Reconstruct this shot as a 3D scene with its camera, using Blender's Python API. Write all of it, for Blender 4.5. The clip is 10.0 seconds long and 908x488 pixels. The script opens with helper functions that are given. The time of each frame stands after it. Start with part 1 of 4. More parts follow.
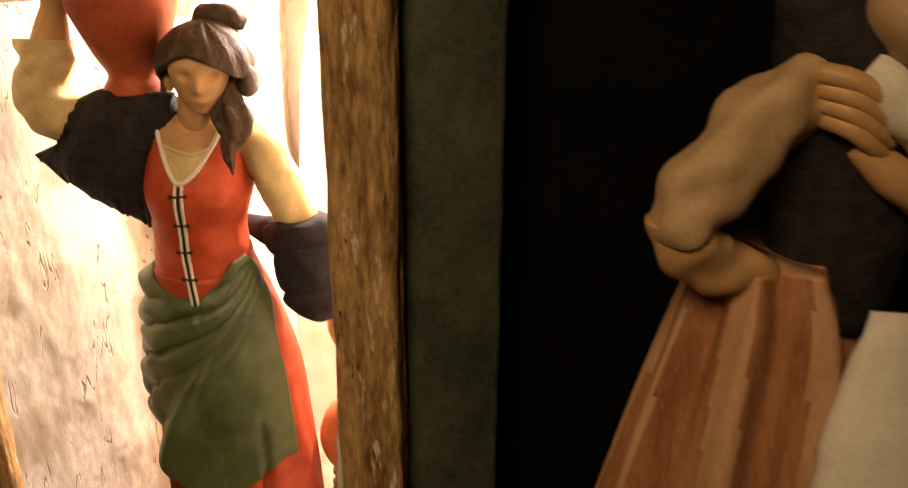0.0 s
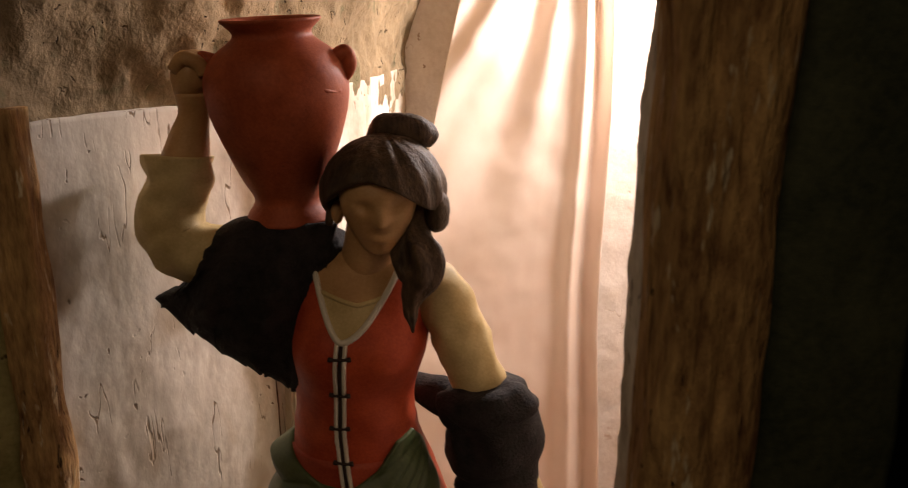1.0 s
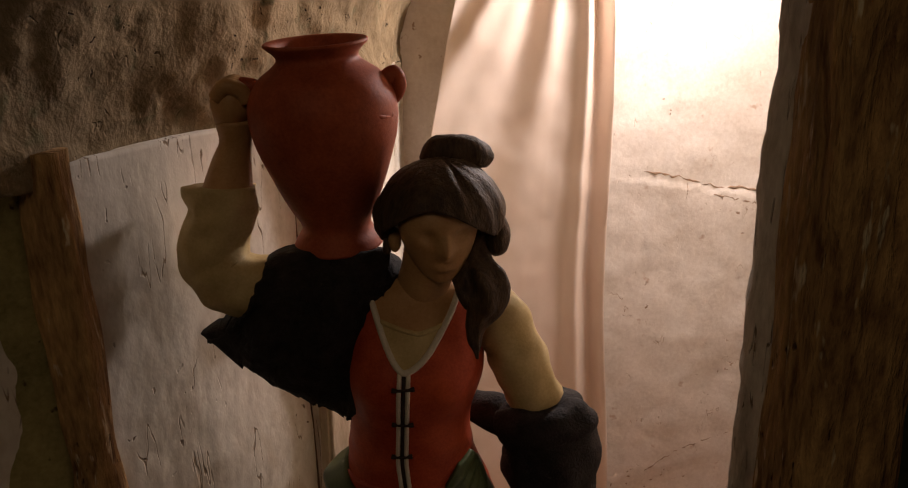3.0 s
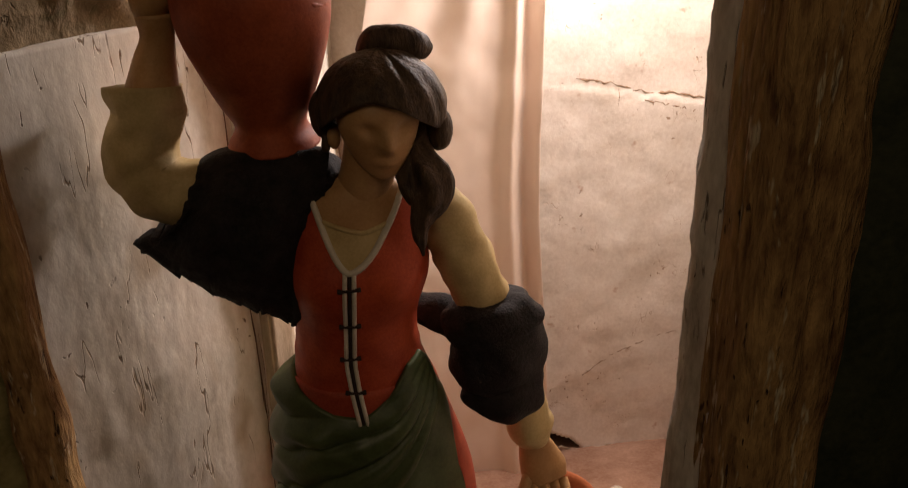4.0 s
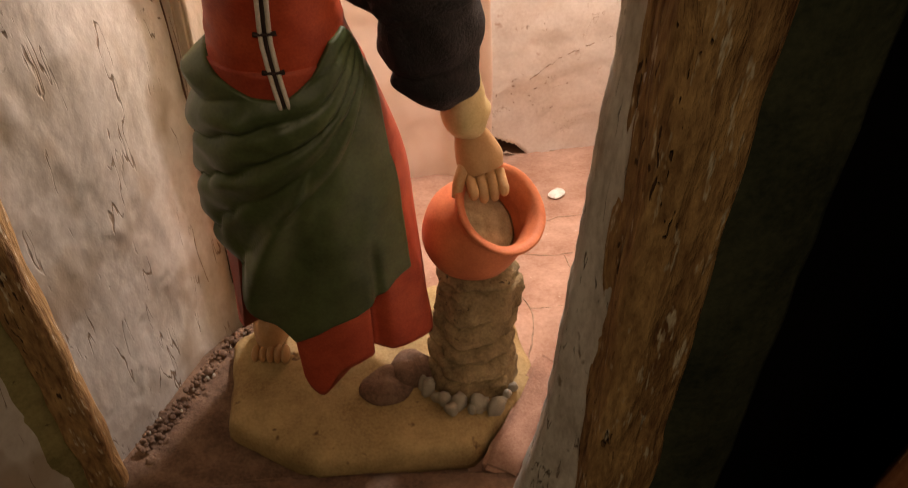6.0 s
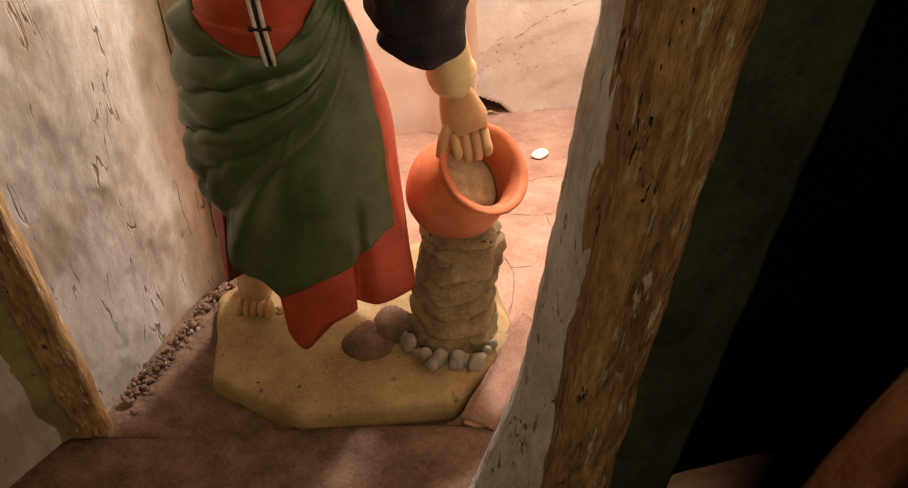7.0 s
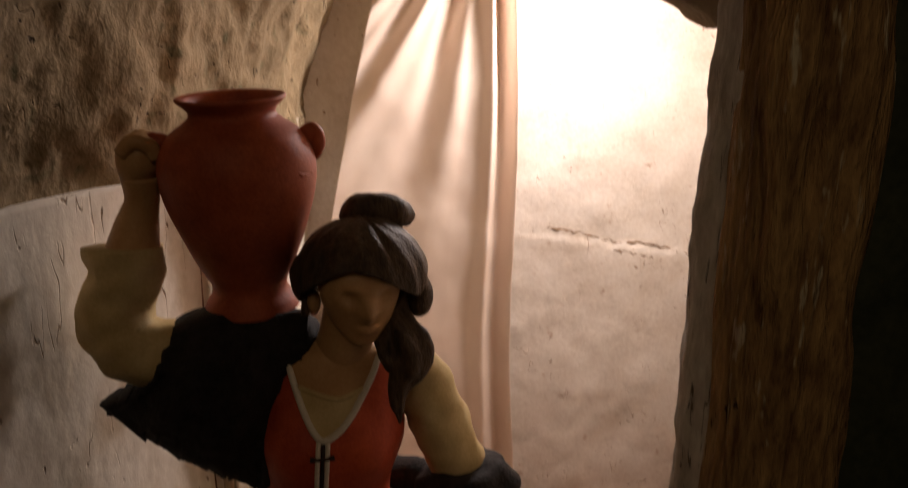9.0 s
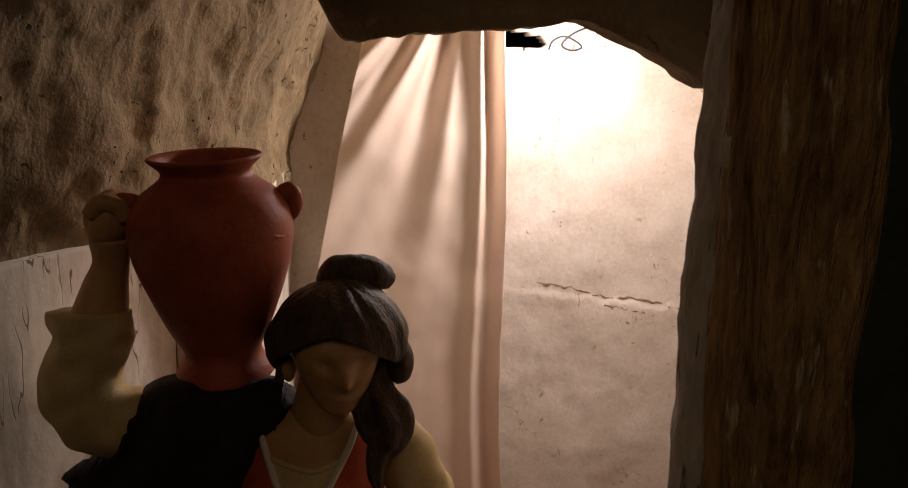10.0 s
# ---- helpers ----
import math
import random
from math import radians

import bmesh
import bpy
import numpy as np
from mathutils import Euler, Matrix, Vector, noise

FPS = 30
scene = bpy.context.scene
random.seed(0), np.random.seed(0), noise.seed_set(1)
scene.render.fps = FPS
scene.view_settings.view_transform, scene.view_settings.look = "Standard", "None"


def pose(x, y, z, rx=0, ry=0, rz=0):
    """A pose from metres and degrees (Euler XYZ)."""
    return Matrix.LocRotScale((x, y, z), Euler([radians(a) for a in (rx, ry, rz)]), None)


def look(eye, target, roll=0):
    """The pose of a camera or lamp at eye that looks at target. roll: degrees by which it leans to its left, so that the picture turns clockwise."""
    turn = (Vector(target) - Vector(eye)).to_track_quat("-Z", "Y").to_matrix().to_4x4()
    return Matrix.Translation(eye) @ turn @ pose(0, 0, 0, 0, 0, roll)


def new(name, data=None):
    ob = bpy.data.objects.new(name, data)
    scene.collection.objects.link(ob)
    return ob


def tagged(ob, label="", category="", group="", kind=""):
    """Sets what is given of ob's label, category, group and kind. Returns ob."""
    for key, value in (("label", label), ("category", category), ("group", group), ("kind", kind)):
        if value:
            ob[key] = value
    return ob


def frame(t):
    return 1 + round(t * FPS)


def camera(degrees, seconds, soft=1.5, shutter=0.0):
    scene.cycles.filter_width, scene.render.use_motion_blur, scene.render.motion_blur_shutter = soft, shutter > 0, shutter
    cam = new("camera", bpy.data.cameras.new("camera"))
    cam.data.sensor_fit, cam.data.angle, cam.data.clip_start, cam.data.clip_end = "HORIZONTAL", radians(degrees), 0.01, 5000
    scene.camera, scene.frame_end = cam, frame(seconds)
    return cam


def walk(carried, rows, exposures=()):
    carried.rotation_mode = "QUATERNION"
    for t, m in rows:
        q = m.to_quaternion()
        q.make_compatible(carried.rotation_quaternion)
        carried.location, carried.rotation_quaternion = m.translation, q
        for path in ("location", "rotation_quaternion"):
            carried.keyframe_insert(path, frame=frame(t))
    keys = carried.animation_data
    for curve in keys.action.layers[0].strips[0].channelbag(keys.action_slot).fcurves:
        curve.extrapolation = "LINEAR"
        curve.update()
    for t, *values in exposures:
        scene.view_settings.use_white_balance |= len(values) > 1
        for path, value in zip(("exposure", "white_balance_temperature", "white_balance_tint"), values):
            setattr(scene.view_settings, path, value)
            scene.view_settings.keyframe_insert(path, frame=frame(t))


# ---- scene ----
cam = camera(57.8, 10.0, soft=1.05, shutter=0.2)
PATH = [
    (0, (-0.023, 0.004, 0.624), (0.023, 1.866, -0.105), 0.2),
    (0.5, (-0.099, 0.115, 0.632), (-0.108, 2.016, 0.011), -0.1),
    (1, (-0.152, 0.174, 0.621), (-0.192, 2.102, 0.089), 0.3),
    (1.5, (-0.221, 0.194, 0.648), (-0.273, 2.11, 0.079), -0.9),
    (2, (-0.235, 0.191, 0.654), (-0.204, 2.103, 0.068), -0.2),
    (2.2, (-0.234, 0.192, 0.655), (-0.197, 2.102, 0.079), -0.4),
    (3.3, (-0.216, 0.203, 0.653), (-0.083, 2.092, 0.009), -2.3),
    (3.5, (-0.22, 0.207, 0.647), (0.001, 2.082, -0.015), -1.7),
    (4, (-0.228, 0.2, 0.632), (0.013, 2.024, -0.152), -1.7),
    (4.5, (-0.217, 0.195, 0.624), (0.021, 1.953, -0.298), -2.2),
    (5, (-0.21, 0.2, 0.612), (0.009, 1.897, -0.424), -2.5),
    (5.5, (-0.21, 0.207, 0.601), (0.026, 1.799, -0.586), -2.0),
    (6, (-0.21, 0.216, 0.59), (0.07, 1.669, -0.757), 0.2),
    (6.2, (-0.209, 0.219, 0.586), (0.081, 1.624, -0.807), 1.1),
    (7.3, (-0.212, 0.209, 0.599), (0.098, 1.582, -0.822), 2.4),
    (7.5, (-0.212, 0.209, 0.599), (0.107, 1.644, -0.757), 2.1),
    (7.8, (-0.217, 0.198, 0.613), (0.158, 1.779, -0.552), 3.2),
    (8, (-0.212, 0.207, 0.615), (0.139, 1.868, -0.442), 0.8),
    (8.5, (-0.222, 0.212, 0.635), (0.141, 2.004, -0.175), 0.4),
    (9, (-0.236, 0.209, 0.655), (0.111, 2.115, 0.159), 0.4),
    (9.1, (-0.225, 0.203, 0.649), (0.066, 2.14, 0.244), -0.3),
    (9.5, (-0.228, 0.205, 0.659), (0.112, 2.141, 0.293), 0.7),
    (10, (-0.226, 0.226, 0.659), (0.14, 2.156, 0.279), 0.5),
]
walk(cam, [(t, look(eye, target, roll)) for t, eye, target, roll in PATH],
     [(0.0, 2.85, 7200, 10), (0.4, 2.3, 6700, 9), (0.7, 1.35, 6450, 9), (1.0, 0.5, 6350, 9), (1.4, -0.15, 6350, 9), (2.0, -0.55, 6350, 9), (3.5, -0.18, 6350, 9), (4.0, 0.1, 6300, 8), (4.5, 0.62, 6200, 7), (5.5, 1.25, 6150, 7), (6.0, 1.25, 6300, 8), (6.7, 1.55, 6200, 7), (7.5, 1.86, 6100, 6), (8.0, 1.5, 6150, 7), (8.5, 0.5, 6300, 8), (9.0, -0.4, 6350, 9), (9.5, -0.85, 6350, 9), (10.0, -0.85, 6400, 10)])

# ---------------------------------------------------------------- light
world = bpy.data.worlds.new("world")
world.use_nodes = True
world.node_tree.nodes["Background"].inputs[0].default_value = (1.0, 0.72, 0.45, 1)
world.node_tree.nodes["Background"].inputs[1].default_value = 0.012
scene.world = world


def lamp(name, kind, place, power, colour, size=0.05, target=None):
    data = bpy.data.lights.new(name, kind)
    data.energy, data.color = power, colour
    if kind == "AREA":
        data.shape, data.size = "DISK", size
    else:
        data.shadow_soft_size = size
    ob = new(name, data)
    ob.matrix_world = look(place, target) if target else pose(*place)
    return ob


# the bulb hidden behind the lintel, close to the back wall
BULB = (0.080, 1.075, 0.748)
lamp("niche_bulb", "POINT", BULB, 6.0, (1.0, 0.86, 0.83), 0.04)
lamp("niche_reflector", "AREA", (BULB[0], BULB[1], BULB[2] + 0.008), 1.2, (1.0, 0.86, 0.83), 0.06, (-0.06, 0.95, 0.0))
# unseen soft fill, added high up behind the camera for the visitors' dim room
lamp("room_fill", "AREA", (-0.45, -0.55, 1.40), 1.5, (1.0, 0.72, 0.45), 0.6, (-0.15, 0.55, 0.3))


# ---------------------------------------------------------------- materials
def material(name, dark, light, rough=0.85, blotch=28.0, grain=420.0, bump=0.35, depth=0.002, stretch=(1, 1, 1),
             speck=None, pits=None, metal=0.0, contrast=(0.35, 0.65), grain_mix=0.35, spec=0.3, scratch=None):
    """Two colours mixed by noise at two scales, with relief; speck: a third colour in sparse spots; scratch: thin broken upright lines."""
    m = bpy.data.materials.new(name)
    m.use_nodes = True
    n, l = m.node_tree.nodes, m.node_tree.links
    b = n["Principled BSDF"]
    b.inputs["Roughness"].default_value, b.inputs["Metallic"].default_value = rough, metal
    b.inputs["Specular IOR Level"].default_value = spec
    co = n.new("ShaderNodeTexCoord")
    mp = n.new("ShaderNodeMapping")
    mp.inputs["Scale"].default_value = stretch
    l.new(co.outputs["Object"], mp.inputs["Vector"])

    def noise_tex(scale, detail, rough_):
        t = n.new("ShaderNodeTexNoise")
        t.inputs["Scale"].default_value, t.inputs["Detail"].default_value, t.inputs["Roughness"].default_value = scale, detail, rough_
        l.new(mp.outputs["Vector"], t.inputs["Vector"])
        return t

    big, fine = noise_tex(blotch, 6, 0.62), noise_tex(grain, 4, 0.6)
    mix = n.new("ShaderNodeMix")
    mix.data_type = "FLOAT"
    mix.inputs[0].default_value = grain_mix
    l.new(big.outputs["Fac"], mix.inputs[2])
    l.new(fine.outputs["Fac"], mix.inputs[3])
    ramp = n.new("ShaderNodeValToRGB")
    ramp.color_ramp.elements[0].position, ramp.color_ramp.elements[1].position = contrast
    ramp.color_ramp.elements[0].color, ramp.color_ramp.elements[1].color = (*dark, 1), (*light, 1)
    l.new(mix.outputs[0], ramp.inputs["Fac"])
    colour = ramp.outputs["Color"]
    if speck:
        tint, scale, at = speck
        spots = noise_tex(scale, 3, 0.7)
        cut = n.new("ShaderNodeValToRGB")
        cut.color_ramp.elements[0].position, cut.color_ramp.elements[1].position = at, at + 0.07
        l.new(spots.outputs["Fac"], cut.inputs["Fac"])
        over = n.new("ShaderNodeMix")
        over.data_type = "RGBA"
        over.inputs[7].default_value = (*tint, 1)
        l.new(cut.outputs["Color"], over.inputs[0])
        l.new(colour, over.inputs[6])
        colour = over.outputs[2]
    l.new(colour, b.inputs["Base Color"])
    height = mix.outputs[0]
    if pits:
        tint, scale, size, share = pits
        cells = n.new("ShaderNodeTexVoronoi")
        cells.inputs["Scale"].default_value = scale
        warp = noise_tex(scale * 1.3, 2, 0.5)
        add = n.new("ShaderNodeMix")
        add.data_type, add.blend_type = "RGBA", "ADD"
        add.inputs[0].default_value = 0.02
        l.new(mp.outputs["Vector"], add.inputs[6])
        l.new(warp.outputs["Color"], add.inputs[7])
        l.new(add.outputs[2], cells.inputs["Vector"])
        cut = n.new("ShaderNodeValToRGB")
        cut.color_ramp.elements[0].position, cut.color_ramp.elements[1].position = size, size * 1.7
        cut.color_ramp.elements[0].color, cut.color_ramp.elements[1].color = (1, 1, 1, 1), (0, 0, 0, 1)
        l.new(cells.outputs["Distance"], cut.inputs["Fac"])
        where = noise_tex(scale * 0.12, 2, 0.5)
        some = n.new("ShaderNodeValToRGB")
        some.color_ramp.elements[0].position, some.color_ramp.elements[1].position = share, share + 0.05
        l.new(where.outputs["Fac"], some.inputs["Fac"])
        both = n.new("ShaderNodeMath")
        both.operation = "MULTIPLY"
        l.new(cut.outputs["Color"], both.inputs[0])
        l.new(some.outputs["Color"], both.inputs[1])
        dent = n.new("ShaderNodeMath")
        dent.operation = "SUBTRACT"
        l.new(height, dent.inputs[0])
        l.new(both.outputs[0], dent.inputs[1])
        height = dent.outputs[0]
        over = n.new("ShaderNodeMix")
        over.data_type = "RGBA"
        over.inputs[7].default_value = (*tint, 1)
        l.new(both.outputs[0], over.inputs[0])
        l.new(colour, over.inputs[6])
        l.new(over.outputs[2], b.inputs["Base Color"])
    if scratch:
        tint, scale, wide, share, tall = scratch
        up = n.new("ShaderNodeMapping")
        up.inputs["Scale"].default_value = (1, 1, tall)
        l.new(co.outputs["Object"], up.inputs["Vector"])
        lines, where = noise_tex(scale, 3, 0.55), noise_tex(scale * 0.9, 2, 0.5)
        l.new(up.outputs["Vector"], lines.inputs["Vector"])
        line = n.new("ShaderNodeMapRange")
        off, size = n.new("ShaderNodeMath"), n.new("ShaderNodeMath")
        off.operation, off.inputs[1].default_value, size.operation = "SUBTRACT", 0.5, "ABSOLUTE"
        l.new(lines.outputs["Fac"], off.inputs[0])
        l.new(off.outputs[0], size.inputs[0])
        l.new(size.outputs[0], line.inputs["Value"])
        line.inputs["From Min"].default_value, line.inputs["From Max"].default_value = wide * 0.35, wide
        line.inputs["To Min"].default_value, line.inputs["To Max"].default_value = 1.0, 0.0
        some = n.new("ShaderNodeMapRange")
        some.inputs["From Min"].default_value, some.inputs["From Max"].default_value = share, share + 0.06
        l.new(where.outputs["Fac"], some.inputs["Value"])
        both = n.new("ShaderNodeMath")
        both.operation = "MULTIPLY"
        l.new(line.outputs[0], both.inputs[0])
        l.new(some.outputs[0], both.inputs[1])
        dent = n.new("ShaderNodeMath")
        dent.operation = "SUBTRACT"
        l.new(height, dent.inputs[0])
        l.new(both.outputs[0], dent.inputs[1])
        height = dent.outputs[0]
        over = n.new("ShaderNodeMix")
        over.data_type = "RGBA"
        over.inputs[7].default_value = (*tint, 1)
        l.new(both.outputs[0], over.inputs[0])
        l.new(b.inputs["Base Color"].links[0].from_socket, over.inputs[6])
        l.new(over.outputs[2], b.inputs["Base Color"])
    bp = n.new("ShaderNodeBump")
    bp.inputs["Strength"].default_value, bp.inputs["Distance"].default_value = bump, depth
    l.new(height, bp.inputs["Height"])
    l.new(bp.outputs["Normal"], b.inputs["Normal"])
    return m


PLASTER = material("plaster", (0.48, 0.400, 0.295), (0.79, 0.735, 0.640), 0.9, 12, 190, 0.5, 0.0028, stretch=(1, 1, 0.6), contrast=(0.30, 0.60), grain_mix=0.26, speck=((0.53, 0.440, 0.325), 11, 0.55), pits=((0.20, 0.14, 0.09), 85, 0.09, 0.53), scratch=((0.30, 0.22, 0.14), 42, 0.0075, 0.53, 0.13))
PLASTER_BACK = material("plaster_back", (0.62, 0.53, 0.44), (0.82, 0.75, 0.67), 0.9, 13, 190, 0.45, 0.003, speck=((0.56, 0.42, 0.32), 34, 0.67), pits=((0.40, 0.28, 0.19), 70, 0.09, 0.57), scratch=((0.52, 0.40, 0.30), 30, 0.005, 0.58, 0.6))
PLASTER_GREY = material("plaster_grey", (0.52, 0.455, 0.36), (0.87, 0.81, 0.71), 0.92, 40, 260, 0.9, 0.003, stretch=(1, 1, 0.45), contrast=(0.36, 0.60), speck=((0.30, 0.23, 0.15), 60, 0.63), pits=((0.16, 0.12, 0.08), 120, 0.10, 0.55), scratch=((0.30, 0.24, 0.17), 120, 0.016, 0.56, 0.12))
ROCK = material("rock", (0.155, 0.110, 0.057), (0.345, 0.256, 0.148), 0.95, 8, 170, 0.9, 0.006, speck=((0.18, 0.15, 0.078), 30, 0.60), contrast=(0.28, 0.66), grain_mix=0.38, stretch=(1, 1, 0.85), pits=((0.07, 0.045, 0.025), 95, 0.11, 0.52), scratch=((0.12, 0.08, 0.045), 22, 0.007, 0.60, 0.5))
CLAY_FLOOR = material("clay_floor", (0.30, 0.155, 0.095), (0.50, 0.315, 0.22), 0.85, 18, 220, 0.5, 0.002, speck=((0.66, 0.50, 0.38), 60, 0.68))
EARTH = material("earth", (0.09, 0.05, 0.03), (0.26, 0.16, 0.10), 0.95, 40, 300, 0.9, 0.004)
WOOD = material("old_wood", (0.170, 0.080, 0.031), (0.70, 0.440, 0.180), 0.82, 52, 280, 1.0, 0.006, stretch=(1, 1, 0.22), speck=((0.74, 0.62, 0.42), 130, 0.600), contrast=(0.36, 0.66), grain_mix=0.5, pits=((0.11, 0.055, 0.024), 140, 0.11, 0.52))
WOOD_DARK = material("dark_wood", (0.03, 0.022, 0.014), (0.12, 0.08, 0.05), 0.85, 40, 260, 0.7, 0.003, stretch=(1, 1, 0.15))
GREEN_PANEL = material("green_panel", (0.020, 0.027, 0.015), (0.078, 0.084, 0.045), 0.75, 20, 260, 0.5, 0.002)
YELLOW_WALL = material("yellow_green_wall", (0.20, 0.17, 0.06), (0.42, 0.36, 0.15), 0.9, 30, 260, 0.7, 0.003, speck=((0.10, 0.07, 0.03), 80, 0.66))
CURTAIN = material("curtain_cloth", (0.71, 0.565, 0.46), (0.81, 0.685, 0.58), 0.95, 9, 1500, 0.25, 0.0006, spec=0.1)
# near black: the dark of empty space is put into this colour
BLACK = material("near_black", (0.002, 0.002, 0.002), (0.006, 0.005, 0.004), 0.98, 6, 300, 0.2, 0.001, spec=0.05)
ROOM = material("room_wall", (0.05, 0.035, 0.02), (0.10, 0.07, 0.045), 0.95, 4, 60, 0.3, 0.003)
TERRACOTTA = material("terracotta", (0.25, 0.043, 0.014), (0.47, 0.105, 0.038), 0.58, 38, 500, 0.35, 0.0012, speck=((0.20, 0.05, 0.02), 70, 0.66))
TERRACOTTA_POT = material("terracotta_pot", (0.46, 0.125, 0.048), (0.66, 0.215, 0.085), 0.6, 34, 500, 0.35, 0.0012)
GRAIN = material("grain", (0.34, 0.25, 0.13), (0.60, 0.48, 0.28), 0.9, 120, 700, 0.9, 0.002)
VEST = material("red_paint", (0.34, 0.036, 0.012), (0.58, 0.098, 0.034), 0.5, 45, 600, 0.3, 0.001)
SKIRT = material("skirt_paint", (0.32, 0.04, 0.018), (0.54, 0.10, 0.042), 0.5, 40, 600, 0.3, 0.001)
APRON = material("apron_paint", (0.050, 0.066, 0.021), (0.106, 0.136, 0.050), 0.42, 30, 420, 0.3, 0.001, spec=0.5)
CREAM = material("cream_paint", (0.47, 0.34, 0.14), (0.67, 0.52, 0.26), 0.6, 45, 600, 0.3, 0.001)
SKIN = material("skin_paint", (0.42, 0.225, 0.090), (0.57, 0.345, 0.155), 0.45, 45, 600, 0.2, 0.0008)
HAIR = material("hair_paint", (0.028, 0.016, 0.009), (0.118, 0.070, 0.037), 0.6, 90, 420, 1.0, 0.0024, stretch=(1, 1, 0.35), grain_mix=0.45)
SHAWL = material("shawl_paint", (0.007, 0.005, 0.005), (0.030, 0.022, 0.020), 0.8, 90, 520, 1.0, 0.003)
TRIM = material("trim_paint", (0.62, 0.54, 0.42), (0.80, 0.73, 0.62), 0.6, 80, 700, 0.2, 0.0006)
LACE = material("lace_paint", (0.02, 0.012, 0.01), (0.06, 0.03, 0.02), 0.6, 80, 700, 0.2, 0.0006)
BASE = material("base_paint", (0.24, 0.15, 0.055), (0.50, 0.355, 0.155), 0.75, 22, 380, 0.6, 0.0025, contrast=(0.34, 0.62), speck=((0.13, 0.07, 0.025), 40, 0.63))
STUMP = material("stump_paint", (0.13, 0.085, 0.038), (0.38, 0.275, 0.135), 0.8, 60, 420, 0.9, 0.003, pits=((0.05, 0.03, 0.015), 110, 0.12, 0.52))
PEBBLE = material("pebble_stone", (0.22, 0.19, 0.13), (0.46, 0.40, 0.30), 0.8, 90, 500, 0.5, 0.001)
BRICK = material("brick_clay", (0.25, 0.125, 0.08), (0.45, 0.27, 0.18), 0.88, 50, 420, 0.7, 0.002)
RUST = material("rust_paint", (0.22, 0.075, 0.03), (0.46, 0.21, 0.10), 0.6, 40, 500, 0.5, 0.002, stretch=(1, 1, 0.25))
PALE_BOARD = material("pale_board", (0.42, 0.33, 0.22), (0.68, 0.57, 0.43), 0.85, 40, 260, 0.7, 0.003, stretch=(1, 1, 0.3), speck=((0.24, 0.16, 0.09), 60, 0.65))
WHITE = material("white_paint", (0.58, 0.52, 0.42), (0.75, 0.70, 0.60), 0.7, 40, 500, 0.3, 0.001)
TAN_CLOTH = material("tan_paint", (0.36, 0.22, 0.11), (0.52, 0.36, 0.20), 0.6, 40, 500, 0.3, 0.001)
RUST_PALE = material("pale_rust_paint", (0.40, 0.20, 0.10), (0.58, 0.35, 0.20), 0.6, 40, 500, 0.4, 0.002, stretch=(1, 1, 0.3))
CABLE = material("cable_plastic", (0.02, 0.02, 0.02), (0.05, 0.05, 0.05), 0.5)


# ---------------------------------------------------------------- building tools
def spline(rows, steps):
    """Catmull-Rom through rows of numbers, steps points a stretch."""
    p = np.array(rows, float)
    p = np.vstack([2 * p[0] - p[1], p, 2 * p[-1] - p[-2]])
    out = []
    for i in range(1, len(p) - 2):
        for k in range(steps):
            t = k / steps
            a, b, c, d = p[i - 1], p[i], p[i + 1], p[i + 2]
            out.append(0.5 * (2 * b + (c - a) * t + (2 * a - 5 * b + 4 * c - d) * t * t + (3 * b - a - 3 * c + d) * t ** 3))
    out.append(p[-2])
    return np.array(out)


def skin_rings(bm, rings, mat=0, closed=True, caps=True):
    """Join rings of points by quads; mat is an index, or a function of the face's middle."""
    vs = [[bm.verts.new(p) for p in ring] for ring in rings]
    n = len(vs[0])
    faces = []
    for a, b in zip(vs, vs[1:]):
        for i in range(n if closed else n - 1):
            j = (i + 1) % n
            faces.append(bm.faces.new((a[i], a[j], b[j], b[i])))
    if caps and closed:
        faces += [bm.faces.new(list(reversed(vs[0]))), bm.faces.new(vs[-1])]
    for f in faces:
        f.smooth = True
        f.material_index = mat(f.calc_center_median()) if callable(mat) else mat
    return vs


def loft(bm, sections, n=48, steps=6, mat=0, shape=None, caps=True):
    """Level ellipses: rows of z, cx, cy, rx, ry. shape(angle, z) scales the radius; angle 0 is +x, -90 degrees the front."""
    rings = []
    for z, cx, cy, rx, ry in spline(sections, steps):
        ring = []
        for i in range(n):
            a = 2 * math.pi * i / n
            s = shape(a, z) if shape else 1.0
            ring.append((cx + rx * s * math.cos(a), cy + ry * s * math.sin(a), z))
        rings.append(ring)
    return skin_rings(bm, rings, mat, True, caps)


